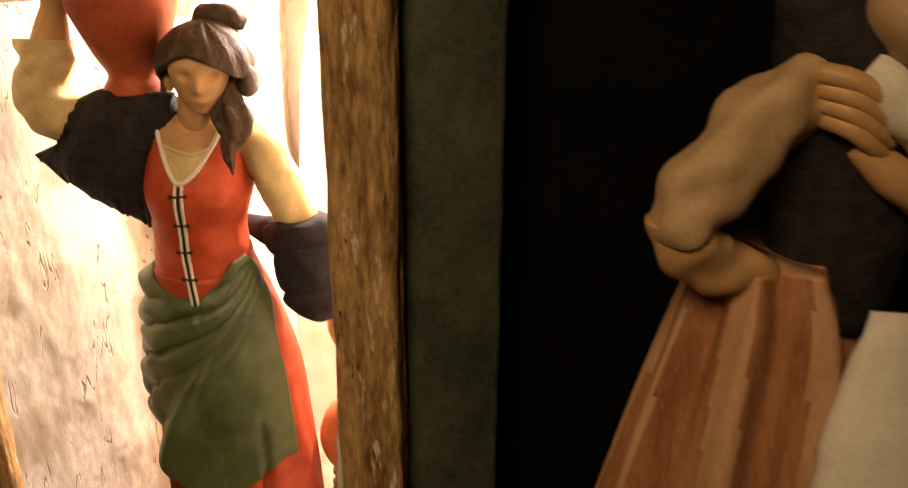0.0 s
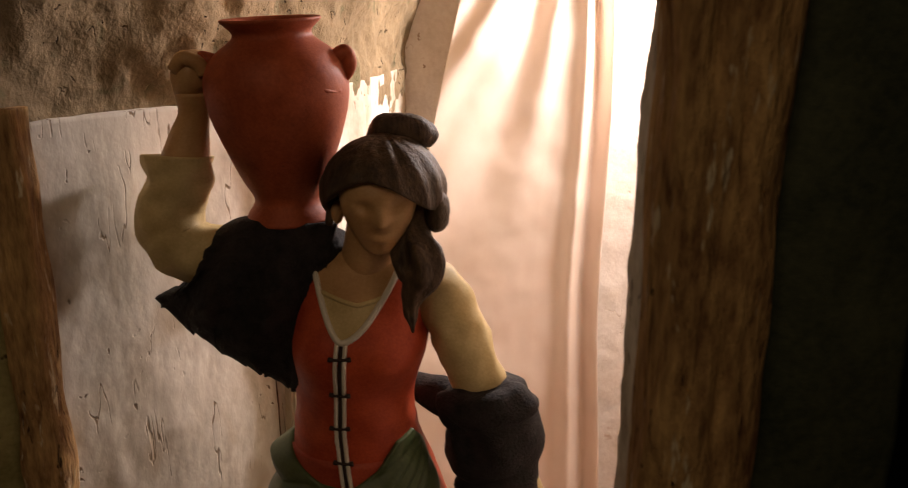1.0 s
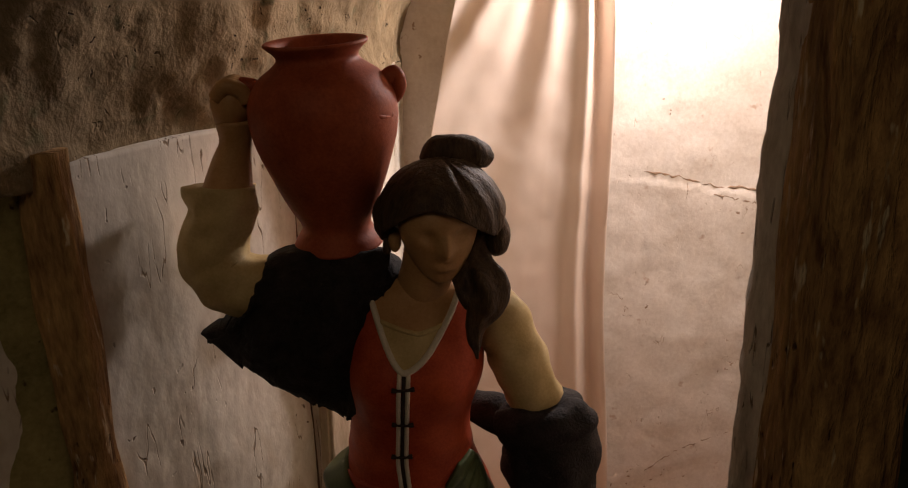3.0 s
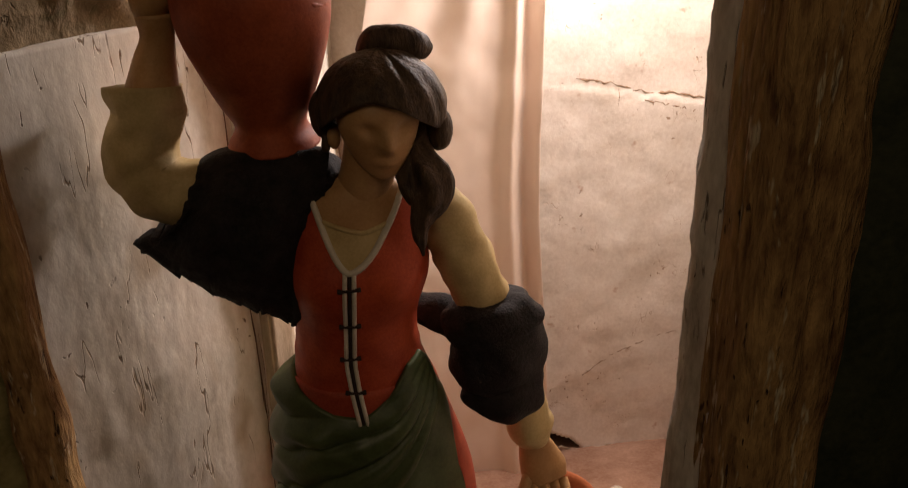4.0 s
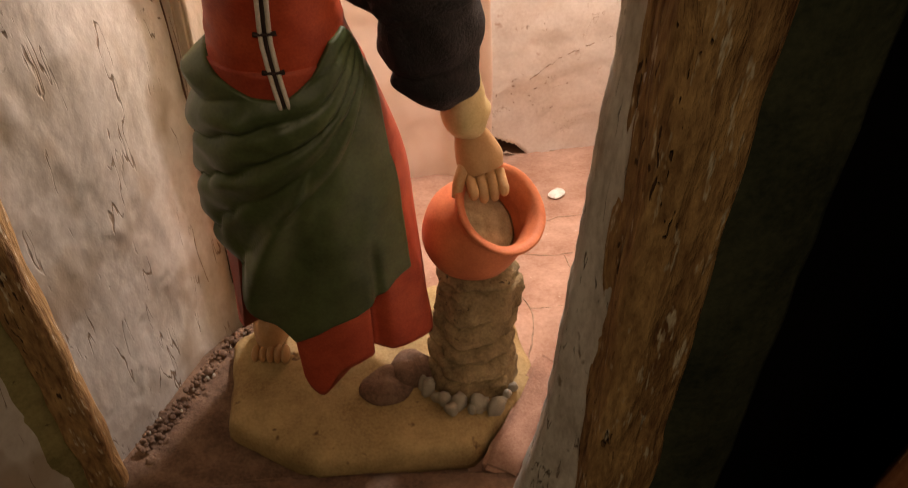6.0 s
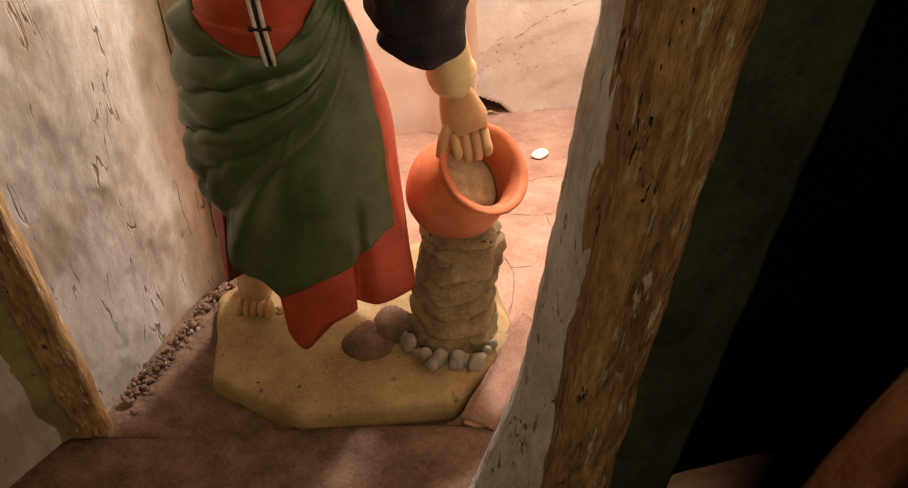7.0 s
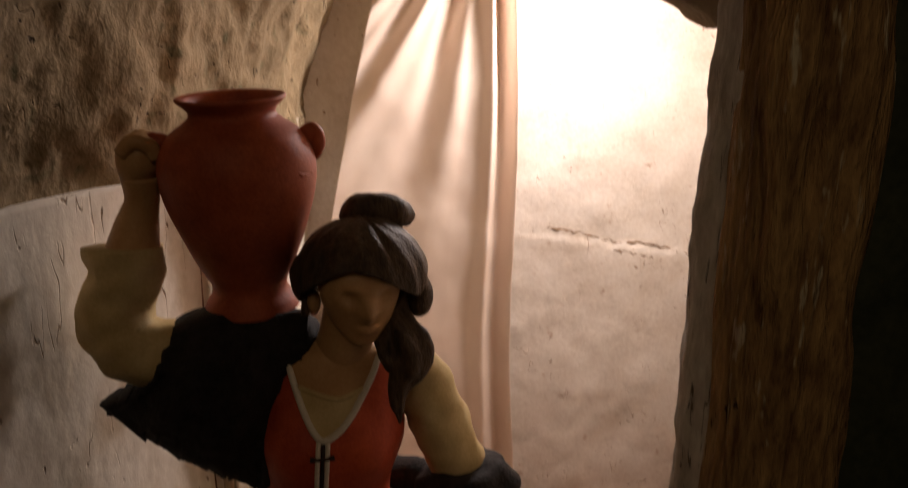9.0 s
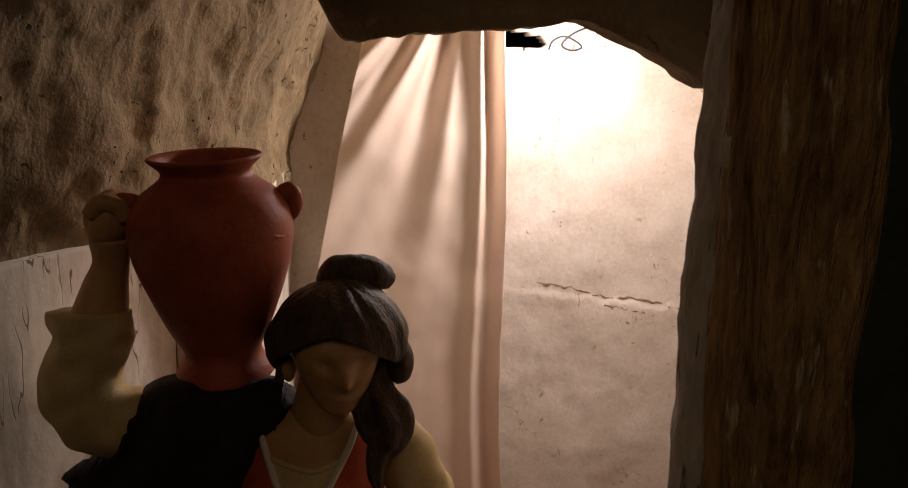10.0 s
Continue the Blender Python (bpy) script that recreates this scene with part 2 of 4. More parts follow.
def tube(bm, rows, n=16, steps=6, mat=0, rough=0.0, scale=60.0, flat=1.0, caps=True, shape=None):
    """A round limb through rows of x, y, z, radius; rough adds lumps, shape(s, a) scales the radius at the share s and angle a."""
    p = spline(rows, steps)
    rings, side = [], None
    for i, (x, y, z, r) in enumerate(p):
        d = Vector(p[min(i + 1, len(p) - 1)][:3]) - Vector(p[max(i - 1, 0)][:3])
        d.normalize()
        if side is None:
            side = d.cross(Vector((0, 1, 0.01))).normalized()
        side = (side - d * side.dot(d)).normalized()
        up = d.cross(side)
        ring = []
        for k in range(n):
            a = 2 * math.pi * k / n
            q = side * math.cos(a) + up * math.sin(a) * flat
            c = Vector((x, y, z)) + q * max(r, 1e-4) * (shape(i / (len(p) - 1), a) if shape else 1.0)
            if rough:
                c += q * rough * noise.noise(c * scale)
            ring.append(c)
        rings.append(ring)
    return skin_rings(bm, rings, mat, True, caps)


def blob(bm, centre, radii, mat=0, turn=(0, 0, 0), rough=0.0, scale=60.0, rings=14, n=24):
    """A lumpy ellipsoid."""
    m = pose(*centre, *turn)
    layers = []
    for i in range(rings + 1):
        v = math.pi * (i + 0.02) / (rings + 0.04)
        layer = []
        for k in range(n):
            a = 2 * math.pi * k / n
            q = Vector((radii[0] * math.sin(v) * math.cos(a), radii[1] * math.sin(v) * math.sin(a), -radii[2] * math.cos(v)))
            c = m @ q
            if rough:
                c += (c - Vector(centre)).normalized() * rough * noise.noise(c * scale)
            layer.append(c)
        layers.append(layer)
    return skin_rings(bm, layers, mat)


def sheet(bm, nu, nv, place, mat=0, smooth=True, keep=None):
    """A grid of place(u, v), both 0 to 1."""
    vs = [[bm.verts.new(place(i / nu, j / nv)) for i in range(nu + 1)] for j in range(nv + 1)]
    for j in range(nv):
        for i in range(nu):
            if keep and not keep((i + 0.5) / nu, (j + 0.5) / nv):
                continue
            f = bm.faces.new((vs[j][i], vs[j][i + 1], vs[j + 1][i + 1], vs[j + 1][i]))
            f.smooth, f.material_index = smooth, mat
    return vs


def rough_box(bm, m, size, cuts=4, rough=0.002, scale=40.0, bevel=0.004, mat=0):
    """A worn block of the given size, at the pose m."""
    tmp = bmesh.new()
    bmesh.ops.create_cube(tmp, size=1.0, matrix=Matrix.Diagonal((*size, 1)))
    bmesh.ops.bevel(tmp, geom=tmp.edges[:], offset=bevel, segments=2, affect="EDGES")
    bmesh.ops.subdivide_edges(tmp, edges=tmp.edges[:], cuts=cuts, use_grid_fill=True)
    seen = {}
    for v in tmp.verts:
        p = m @ v.co
        seen[v] = bm.verts.new(p + Vector([noise.noise(p * scale + Vector((k * 7, 0, 0))) for k in range(3)]) * rough)
    for f in tmp.faces:
        g = bm.faces.new([seen[v] for v in f.verts])
        g.smooth, g.material_index = True, mat
    tmp.free()


def part(name, bm, mats, parent=None, label=""):
    """One mesh object from a bmesh, under parent. Closed shapes get outward normals; open sheets keep their winding."""
    if not any(e.is_boundary for e in bm.edges):
        bmesh.ops.recalc_face_normals(bm, faces=bm.faces[:])
    me = bpy.data.meshes.new(name)
    bm.to_mesh(me)
    bm.free()
    for m in mats if isinstance(mats, (list, tuple)) else [mats]:
        me.materials.append(m)
    ob = new(name, me)
    if parent:
        ob.parent = parent
    if label:
        ob["label"] = label
    return ob


def thing(name, label, category, group=""):
    return tagged(new(name), label, category, group)


def fractal(p, scale, octaves=4):
    q, s, a = Vector(p) * scale, 0.0, 1.0
    for _ in range(octaves):
        s += a * noise.noise(q)
        q, a = q * 2.1, a * 0.5
    return s


def solid(ob, thick, offset=-1.0):
    mod = ob.modifiers.new("thickness", "SOLIDIFY")
    mod.thickness, mod.offset = thick, offset
    return ob


# ---------------------------------------------------------------- structure
FLOOR_Z, BACK_Y = -0.03, 1.08
LEFT_LINE = [(-0.60, 0.46), (-0.415, 0.655), (-0.315, 0.812), (-0.262, 1.00), (-0.230, 1.27)]


def along(line, u):
    """The point at the share u of a line's length."""
    spans = [math.dist(a, b) for a, b in zip(line, line[1:])]
    left = u * sum(spans)
    for (a, b), s in zip(zip(line, line[1:]), spans):
        if left <= s or b == line[-1]:
            k = left / s
            return a[0] + (b[0] - a[0]) * k, a[1] + (b[1] - a[1]) * k
        left -= s


def ground_z(x, y):
    """The floor falls towards the back wall."""
    return FLOOR_Z - 0.302 * max(0.0, min(0.5, y - 0.76))


def deep(p, k=1.16):
    """The back of the niche, drawn out in depth from the opening."""
    return (-0.222 + (p[0] + 0.222) * k, 0.207 + (p[1] - 0.207) * k, 0.652 + (p[2] - 0.652) * k)


def build_floor():
    bm = bmesh.new()
    sheet(bm, 120, 80, lambda u, v: (x := -0.62 + 1.0 * u, y := 0.5 + 0.86 * v,
                                    ground_z(x, y) + 0.004 * fractal((x, y, 0), 9) + 0.0012 * fractal((x, y, 3), 60))[0:3])
    floor = tagged(solid(part("floor", bm, CLAY_FLOOR), 0.05, -1), "reddish cracked clay floor of the niche", "floor", kind="structure")
    bm = bmesh.new()
    rough_box(bm, pose(0, 0.0, -0.29), (6, 5.9, 0.06), 2, 0.0, bevel=0.01)
    tagged(part("ground", bm, ROOM), "dark floor of the visitors' room", "floor", kind="structure")
    return floor


floor = build_floor()


def back_point(u, v):
    x, z = -0.35 + 0.75 * u, -0.12 + 0.86 * v
    y = BACK_Y + 0.007 * fractal((x, 0, z), 4, 2) + 0.0013 * fractal((x, 4, z), 26, 4)
    if z < 0.43 - 0.16 * (x - 0.05) + 0.006 * noise.noise(Vector((x * 60, 0, 1))):      # the plaster below the crack stands a little proud
        y -= 0.0024 * max(0.0, min(1.0, (x + 0.02) / 0.08))
    return x, y, z


def back_deep(u, v):
    return deep(back_point(u, v))


def in_hole(u, v):
    x, y, z = back_point(u, v)
    e = ((x - 0.028) / 0.028) ** 2 + ((z + 0.052 + 0.35 * (x - 0.028)) / (0.019 - 0.25 * (x - 0.028))) ** 2
    top = ((x - 0.002) / 0.036) ** 2 + ((z - 0.706 + 0.1 * x) / 0.0095) ** 2
    return min(e, top) + 0.35 * noise.noise(Vector((x, 0, z)) * 90) > 1


bm = bmesh.new()
sheet(bm, 230, 260, back_deep, keep=in_hole)
wall_back = tagged(solid(part("wall_back", bm, PLASTER_BACK), 0.03, -1), "pale cracked plaster back wall with a broken hole at its foot", "wall", kind="structure")
# added slab; the darkness seen through the holes is put into its colour
bm = bmesh.new()
rough_box(bm, pose(0.05, 1.34, 0.25), (1.1, 0.03, 1.2), 2, 0.0)
tagged(part("wall_behind", bm, BLACK), "near-black slab standing in for the dark void behind the plaster wall", "wall", kind="structure")


def crack(name, pts, radius, parent, mat, surface):
    """A thin broken line that runs over a surface."""
    bm = bmesh.new()
    rows = []
    p = spline(pts, 10)
    for i, (a, z) in enumerate(p):
        r = radius * (0.5 + 0.9 * abs(noise.noise(Vector((i * 0.4, a * 30, z * 30)))))
        x, y, zz = surface(a, z + 0.004 * noise.noise(Vector((i * 0.55, 3, 1))))
        rows.append((x, y, zz, r))
    tube(bm, rows, 6, 1, rough=radius * 0.6, scale=300)
    return part(name, bm, mat, parent)


def on_back(x, z):
    u, v = (x + 0.35) / 0.75, (z + 0.12) / 0.86
    return deep((x, back_point(u, v)[1] + 0.0006, z))


CRACK = material("crack_shade", (0.22, 0.14, 0.085), (0.44, 0.31, 0.21), 0.95, 60, 300)
crack("crack", [(0.03, 0.444), (0.07, 0.436), (0.11, 0.424), (0.16, 0.418), (0.21, 0.404), (0.26, 0.40)], 0.0021, wall_back, CRACK, on_back)
crack("crack", [(0.078, 0.436), (0.080, 0.424), (0.079, 0.41)], 0.0010, wall_back, CRACK, on_back)
crack("crack", [(0.11, 0.415), (0.14, 0.408), (0.16, 0.402)], 0.0014, wall_back, CRACK, on_back)
crack("crack", [(0.13, 0.640), (0.16, 0.634), (0.20, 0.637), (0.25, 0.628)], 0.0007, wall_back, CRACK, on_back)
crack("crack", [(0.09, 0.600), (0.13, 0.592), (0.18, 0.598), (0.22, 0.590)], 0.0006, wall_back, CRACK, on_back)
crack("crack", [(0.05, 0.06), (0.085, 0.085), (0.12, 0.10), (0.17, 0.115)], 0.0013, wall_back, CRACK, on_back)
crack("crack", [(-0.05, -0.045), (-0.02, -0.05), (0.03, -0.052), (0.06, -0.066), (0.10, -0.058), (0.14, -0.07)], 0.0024, wall_back, CRACK, on_back)


def left_low(u, v):
    x, y = along(LEFT_LINE, u)
    z = -0.22 + 0.78 * v
    d = 0.005 * fractal((x, y, z), 7, 2) + 0.0016 * max(0.0, fractal((x, y, z + 5), 24, 4) - 0.25) - 0.0012 * max(0.0, fractal((x, y, z + 9), 60, 3) - 0.3) + 0.0003 * fractal((x * 1.6, y * 1.6, z * 0.5 + 2), 90, 2)
    run = Vector((x * 34 + 0.6 * noise.noise(Vector((x, y, z)) * 12), y * 26, z * 7))
    d += 0.0008 * max(0.0, 1.0 - 3.2 * abs(noise.noise(run))) * max(0.0, min(1.0, 0.5 + 1.6 * noise.noise(Vector((x, y, z)) * 6)))      # runs of thick plaster
    return x + 0.788 * d, y - 0.616 * d, z


bm = bmesh.new()
sheet(bm, 330, 260, left_low)
wall_left = tagged(solid(part("wall_left", bm, PLASTER), 0.04, -1), "off-white pitted plaster side wall with brown stains and cracks", "wall", kind="structure")


def left_high(u, v):
    """The rough rock above the ledge, which leans in over the niche like a vault."""
    x, y = along([(-0.66, 0.36), (-0.43, 0.62), (-0.325, 0.79), (-0.272, 0.985), (-0.238, 1.28)], u)
    z = 0.552 - 0.05 * max(0.0, min(1.0, (u - 0.56) / 0.1)) + 0.012 * noise.noise(Vector((x, y, 0)) * 14) + 0.36 * v
    lean = 0.155 * v ** 1.7 - 0.006
    d = lean + 0.013 * fractal((x, y, z), 9) + 0.0030 * fractal((x, y, z + 7), 38)
    d += 0.012 * abs(noise.noise(Vector((x * 9 + z * 7, y * 9 - z * 7, z * 3)))) - 0.004 * max(0.0, noise.noise(Vector((x, y, z)) * 55))
    return x + 0.788 * d, y - 0.616 * d, z


def on_left(u, z):
    x, y, zz = left_low(u, (z + 0.22) / 0.78)
    return x + 0.00005, y - 0.00003, zz


for line in ([(0.545, 0.50), (0.548, 0.44), (0.543, 0.38), (0.550, 0.31), (0.552, 0.25)], [(0.50, 0.30), (0.503, 0.26), (0.498, 0.21), (0.505, 0.17)],
             [(0.46, 0.12), (0.458, 0.09), (0.463, 0.05)]):
    crack("crack", line, 0.00032, wall_left, CRACK, on_left)
crack("crack", [(0.493, 0.50), (0.494, 0.40), (0.493, 0.30), (0.496, 0.15), (0.497, 0.02)], 0.0011, wall_left, EARTH, on_left)

bm = bmesh.new()
sheet(bm, 240, 130, left_high)
tagged(solid(part("wall_rock", bm, ROCK), 0.03, -1), "rough brown rock vault over the plaster wall", "wall", kind="structure")

bm = bmesh.new()
sheet(bm, 30, 60, lambda u, v: (0.015 + 0.395 * u, 0.545 + 0.745 * u, -0.24 + 1.08 * v))
tagged(solid(part("wall_right", bm, PLASTER), 0.03, -1), "plain plaster side wall of the niche", "wall", kind="structure")
bm = bmesh.new()
rough_box(bm, pose(-0.05, 0.89, 0.86), (1.2, 0.90, 0.05), 3, 0.01, 10)
tagged(part("ceiling", bm, ROCK), "dark rough ceiling of the niche", "ceiling", kind="structure")


def lintel_point(u, v):
    """The dark front band over the opening: u along, v round its section."""
    x = -0.222 + 0.342 * u
    low = 0.690 - 0.024 * min(1.2, max(0.0, (x + 0.085) / 0.045)) ** 1.5 if x > -0.085 else 0.690 + 0.06 * (x + 0.085) + 0.045 * max(0.0, (-0.198 - x) / 0.024) ** 1.5
    low += 0.004 * noise.noise(Vector((x, 0, 0)) * 40) + 0.0016 * noise.noise(Vector((x, 3, 0)) * 150)
    y0 = 0.70 - 0.19 * u
    a = [(0.0, 0.20), (0.0, 0.10), (0.0, 0.012), (0.006, 0.0), (0.025, 0.0), (0.045, 0.004), (0.05, 0.1), (0.05, 0.2)]
    k = v * (len(a) - 1)
    i = min(int(k), len(a) - 2)
    dy = a[i][0] + (a[i + 1][0] - a[i][0]) * (k - i)
    dz = a[i][1] + (a[i + 1][1] - a[i][1]) * (k - i)
    return x, y0 + dy + 0.003 * fractal((x, dy, dz), 30), low + dz


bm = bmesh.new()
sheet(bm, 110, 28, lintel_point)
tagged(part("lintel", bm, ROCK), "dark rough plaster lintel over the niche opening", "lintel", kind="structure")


# ---- right jamb: weathered post, plaster reveal, dark green panel
def jamb_edge(z):
    flare = max(0.0, (0.22 - z) / 0.22)
    return -0.0780 - 0.006 * max(0.0, min(1.0, (0.68 - z) / 0.13)) - 0.009 * max(0.0, min(1.0, (0.42 - z) / 0.2)) - 0.036 * flare ** 1.6 + 0.0015 * noise.noise(Vector((0, 3, z * 14))) + 0.0008 * noise.noise(Vector((0, 5, z * 70)))


def reveal_point(u, v):
    z = -0.07 + 0.86 * v
    x1 = jamb_edge(z)
    pts = [(-0.045, 0.475), (-0.083, 0.472), (x1 - 0.003, 0.498), (x1, 0.512), (x1 + 0.012, 0.526), (0.03, 0.54)]
    x, y = along(pts, u)
    d = 0.0010 * fractal((x, y, z), 30) + 0.0006 * fractal((x, y, z), 120)
    return x + d, y - 0.5 * d, z


bm = bmesh.new()
sheet(bm, 60, 220, reveal_point)
tagged(solid(part("wall_jamb", bm, PLASTER_GREY), 0.008, 1), "grey-white crumbling plaster edge of the opening", "wall", kind="structure")


def post_ring(z, n=72):
    ring = []
    for i in range(n):
        a = 2 * math.pi * i / n
        c, s = math.cos(a), math.sin(a)
        k = (abs(c) ** 4 + abs(s) ** 4) ** -0.25
        x, y = -0.0640 + 0.0215 * k * c, 0.4705 + 0.020 * k * s
        g = Vector((x * 95, y * 95, z * 9))
        d = 0.0020 * noise.noise(g) + 0.0014 * noise.noise(g * 2.7) + 0.0016 * noise.noise(Vector((x * 20, y * 20, z * 20))) - 0.0012 * max(0.0, noise.noise(Vector((x * 160, y * 160, z * 22))) - 0.1) * 4
        ring.append((x + d * c, y + d * s, z))
    return ring


bm = bmesh.new()
skin_rings(bm, [post_ring(-0.07 + 0.86 * j / 260) for j in range(261)])
tagged(part("wooden_post", bm, WOOD), "weathered brown wooden post with flaking grain", "post")

bm = bmesh.new()


def panel_edge(z):
    return 0.018 + 0.055 * max(0.0, (z - 0.56) / 0.2) ** 2


sheet(bm, 24, 120, lambda u, v: (-0.048 + (panel_edge(-0.07 + 0.9 * v) + 0.048) * u, 0.474 + 0.002 * fractal((u, v * 6, 0), 3) - 0.006 * math.sin(math.pi * u), -0.07 + 0.9 * v))
tagged(solid(part("wall_panel", bm, GREEN_PANEL), 0.03, -1), "dark greenish panel beside the post", "wall", kind="structure")
# added near-black sheet, in place of the dark beyond the panel; it covers wall_right's edge
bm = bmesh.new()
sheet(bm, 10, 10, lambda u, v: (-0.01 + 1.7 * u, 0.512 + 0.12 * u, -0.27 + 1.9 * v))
tagged(solid(part("wall_backdrop", bm, BLACK), 0.02, -1), "near-black sheet added to stand in for the dark beside the niche", "wall", kind="structure")

# ---- left edge of the opening: wooden strip and yellow-green wall
bm = bmesh.new()
sheet(bm, 40, 160, lambda u, v: (-0.428 - 0.30 * u, 0.632 - 0.16 * u + 0.004 * fractal((u * 0.3, 0, v), 8), -0.27 + 0.94 * v))
tagged(solid(part("wall_front", bm, YELLOW_WALL), 0.03, 1), "yellow-green painted rough wall beside the opening", "wall", kind="structure")


def strip_ring(z, n=40):
    ring = []
    for i in range(n):
        a = 2 * math.pi * i / n
        c, s = math.cos(a), math.sin(a)
        k = (abs(c) ** 4 + abs(s) ** 4) ** -0.25
        x, y = -0.421 + 0.014 * k * c, 0.640 + 0.012 * k * s
        g = Vector((x * 80, y * 80, z * 10))
        d = 0.003 * noise.noise(g) + 0.0025 * noise.noise(Vector((x * 30, y * 30, z * 30)))
        ring.append((x + d * c, y + d * s, z))
    return ring


bm = bmesh.new()
skin_rings(bm, [strip_ring(-0.06 + 0.63 * j / 150) for j in range(151)])
tagged(part("trim", bm, WOOD), "narrow worn wooden strip edging the plaster wall", "trim", kind="structure")

bm = bmesh.new()
rough_box(bm, pose(-0.297, 0.822, 0.24, 0, 1.0, 57), (0.032, 0.012, 0.62), 6, 0.0025, 40, 0.002)
tagged(part("wooden_plank", bm, PALE_BOARD), "thin pale upright plank set in the plaster wall", "plank")

bm = bmesh.new()
rough_box(bm, pose(-0.28, 0.535, -0.028, 0, 0, -8), (0.60, 0.15, 0.036), 8, 0.004, 25, 0.006)
tagged(part("wooden_sill", bm, EARTH), "dusty brown wooden sill across the opening", "sill")

# ---- the visitors' room, dark, closed round the camera
bm = bmesh.new()
bmesh.ops.create_cube(bm, size=1.0, matrix=pose(0, 0, 0.83) @ Matrix.Diagonal((6, 6, 2.2, 1)))
for f in [f for f in bm.faces if f.calc_center_median().z < 0]:
    bm.faces.remove(f)
tagged(solid(part("wall_room", bm, ROOM), 0.05, -1), "dark walls and ceiling of the room", "wall", kind="structure")


# ---------------------------------------------------------------- curtain
def curtain_point(u, v):
    z = -0.045 + 0.765 * v
    top, right = (z - 0.44) / 0.27, -0.014 - 0.014 * v
    left = -0.215 + 0.055 * max(0.0, top) ** 1.15 - 0.03 * max(0.0, (0.44 - z)) / 0.4
    x = left + (right - left) * u
    fan = (x + 0.045) / (0.80 - z)
    y = 1.032 + 0.012 * math.sin(fan * 15 + 0.6) * (0.25 + 0.75 * v) * min(1.0, 0.35 + u)
    y += 0.0035 * math.sin(fan * 34 + 2.5 * noise.noise(Vector((x * 9, 0, z * 3)))) * v
    for at, fold_depth, wide in ((0.845, 0.022, 0.050), (1.0, 0.024, 0.045)):
        y -= fold_depth * math.exp(-((u - at) / wide) ** 2)
    y += 0.004 * math.exp(-((u - 0.925) / 0.03) ** 2) + 0.004 * fractal((x, 0, z), 7)
    x += 0.0035 * math.sin(z * 13 + 0.5) * u
    return deep((x, y, z), 1.177)


bm = bmesh.new()
sheet(bm, 200, 150, curtain_point)
curtain = part("curtain", bm, CURTAIN)
tagged(solid(curtain, 0.0012), "peach-white cloth curtain hanging in soft folds", "curtain")

# ---------------------------------------------------------------- bulb and cable above the back wall
bulb = thing("light_fitting", "small shaded lamp hung behind the lintel", "lamp")
bm = bmesh.new()
rings = []
for r, z in ((0.031, 0.012), (0.030, 0.018), (0.024, 0.030), (0.014, 0.038), (0.006, 0.042)):
    rings.append([(BULB[0] + r * math.cos(a), BULB[1] + r * math.sin(a), BULB[2] + z) for a in np.linspace(0, 2 * math.pi, 32, endpoint=False)])
skin_rings(bm, rings, caps=False)
part("shade", bm, CABLE, bulb)
bm = bmesh.new()
tube(bm, [(BULB[0], BULB[1], BULB[2] + z, r) for z, r in ((0.040, 0.006), (0.052, 0.006), (0.058, 0.003))], 16, 3)
part("socket", bm, CABLE, bulb)
bm = bmesh.new()
tube(bm, [(BULB[0] + d, BULB[1], BULB[2] + z, 0.0016) for d, z in ((0, 0.056), (0.012, 0.066), (0.022, 0.072), (0.03, 0.08))], 8, 6)
part("cord", bm, CABLE, bulb)

wire = thing("cable", "thin dark cable looped over the top of the plaster wall", "cable")
bm = bmesh.new()
tube(bm, [(*deep((x, 1.062 - 0.004 * math.sin(40 * x), z)), 0.0012) for x, z in ((0.030, 0.694), (0.034, 0.703), (0.046, 0.708), (0.060, 0.703), (0.066, 0.697), (0.054, 0.694), (0.044, 0.700), (0.058, 0.712), (0.085, 0.722))], 8, 6)
part("strand", bm, CABLE, wire)


# ---------------------------------------------------------------- joints of the clay floor
def on_floor(x, y):
    return (x, y, ground_z(x, y) + 0.004 * fractal((x, y, 0), 9) + 0.0012 * fractal((x, y, 3), 60) + 0.0002)


for line in ([(-0.03, 0.98), (0.02, 0.97), (0.08, 0.985), (0.14, 0.98)], [(-0.02, 0.78), (0.01, 0.775), (0.05, 0.785), (0.10, 0.78)], [(-0.045, 0.70), (-0.03, 0.735), (-0.02, 0.78), (-0.03, 0.84)], [(0.00, 0.90), (0.05, 0.885), (0.11, 0.895)],
             [(0.05, 0.785), (0.045, 0.83), (0.05, 0.885)]):
    crack("crack", line, 0.0009, floor, CRACK, on_floor)

# ---------------------------------------------------------------- the statue: one mesh
S_VEST, S_SKIRT, S_APRON, S_CREAM, S_SKIN, S_HAIR, S_SHAWL, S_TRIM, S_LACE = range(9)
STATUE_PAINTS = [VEST, SKIRT, APRON, CREAM, SKIN, HAIR, SHAWL, TRIM, LACE]
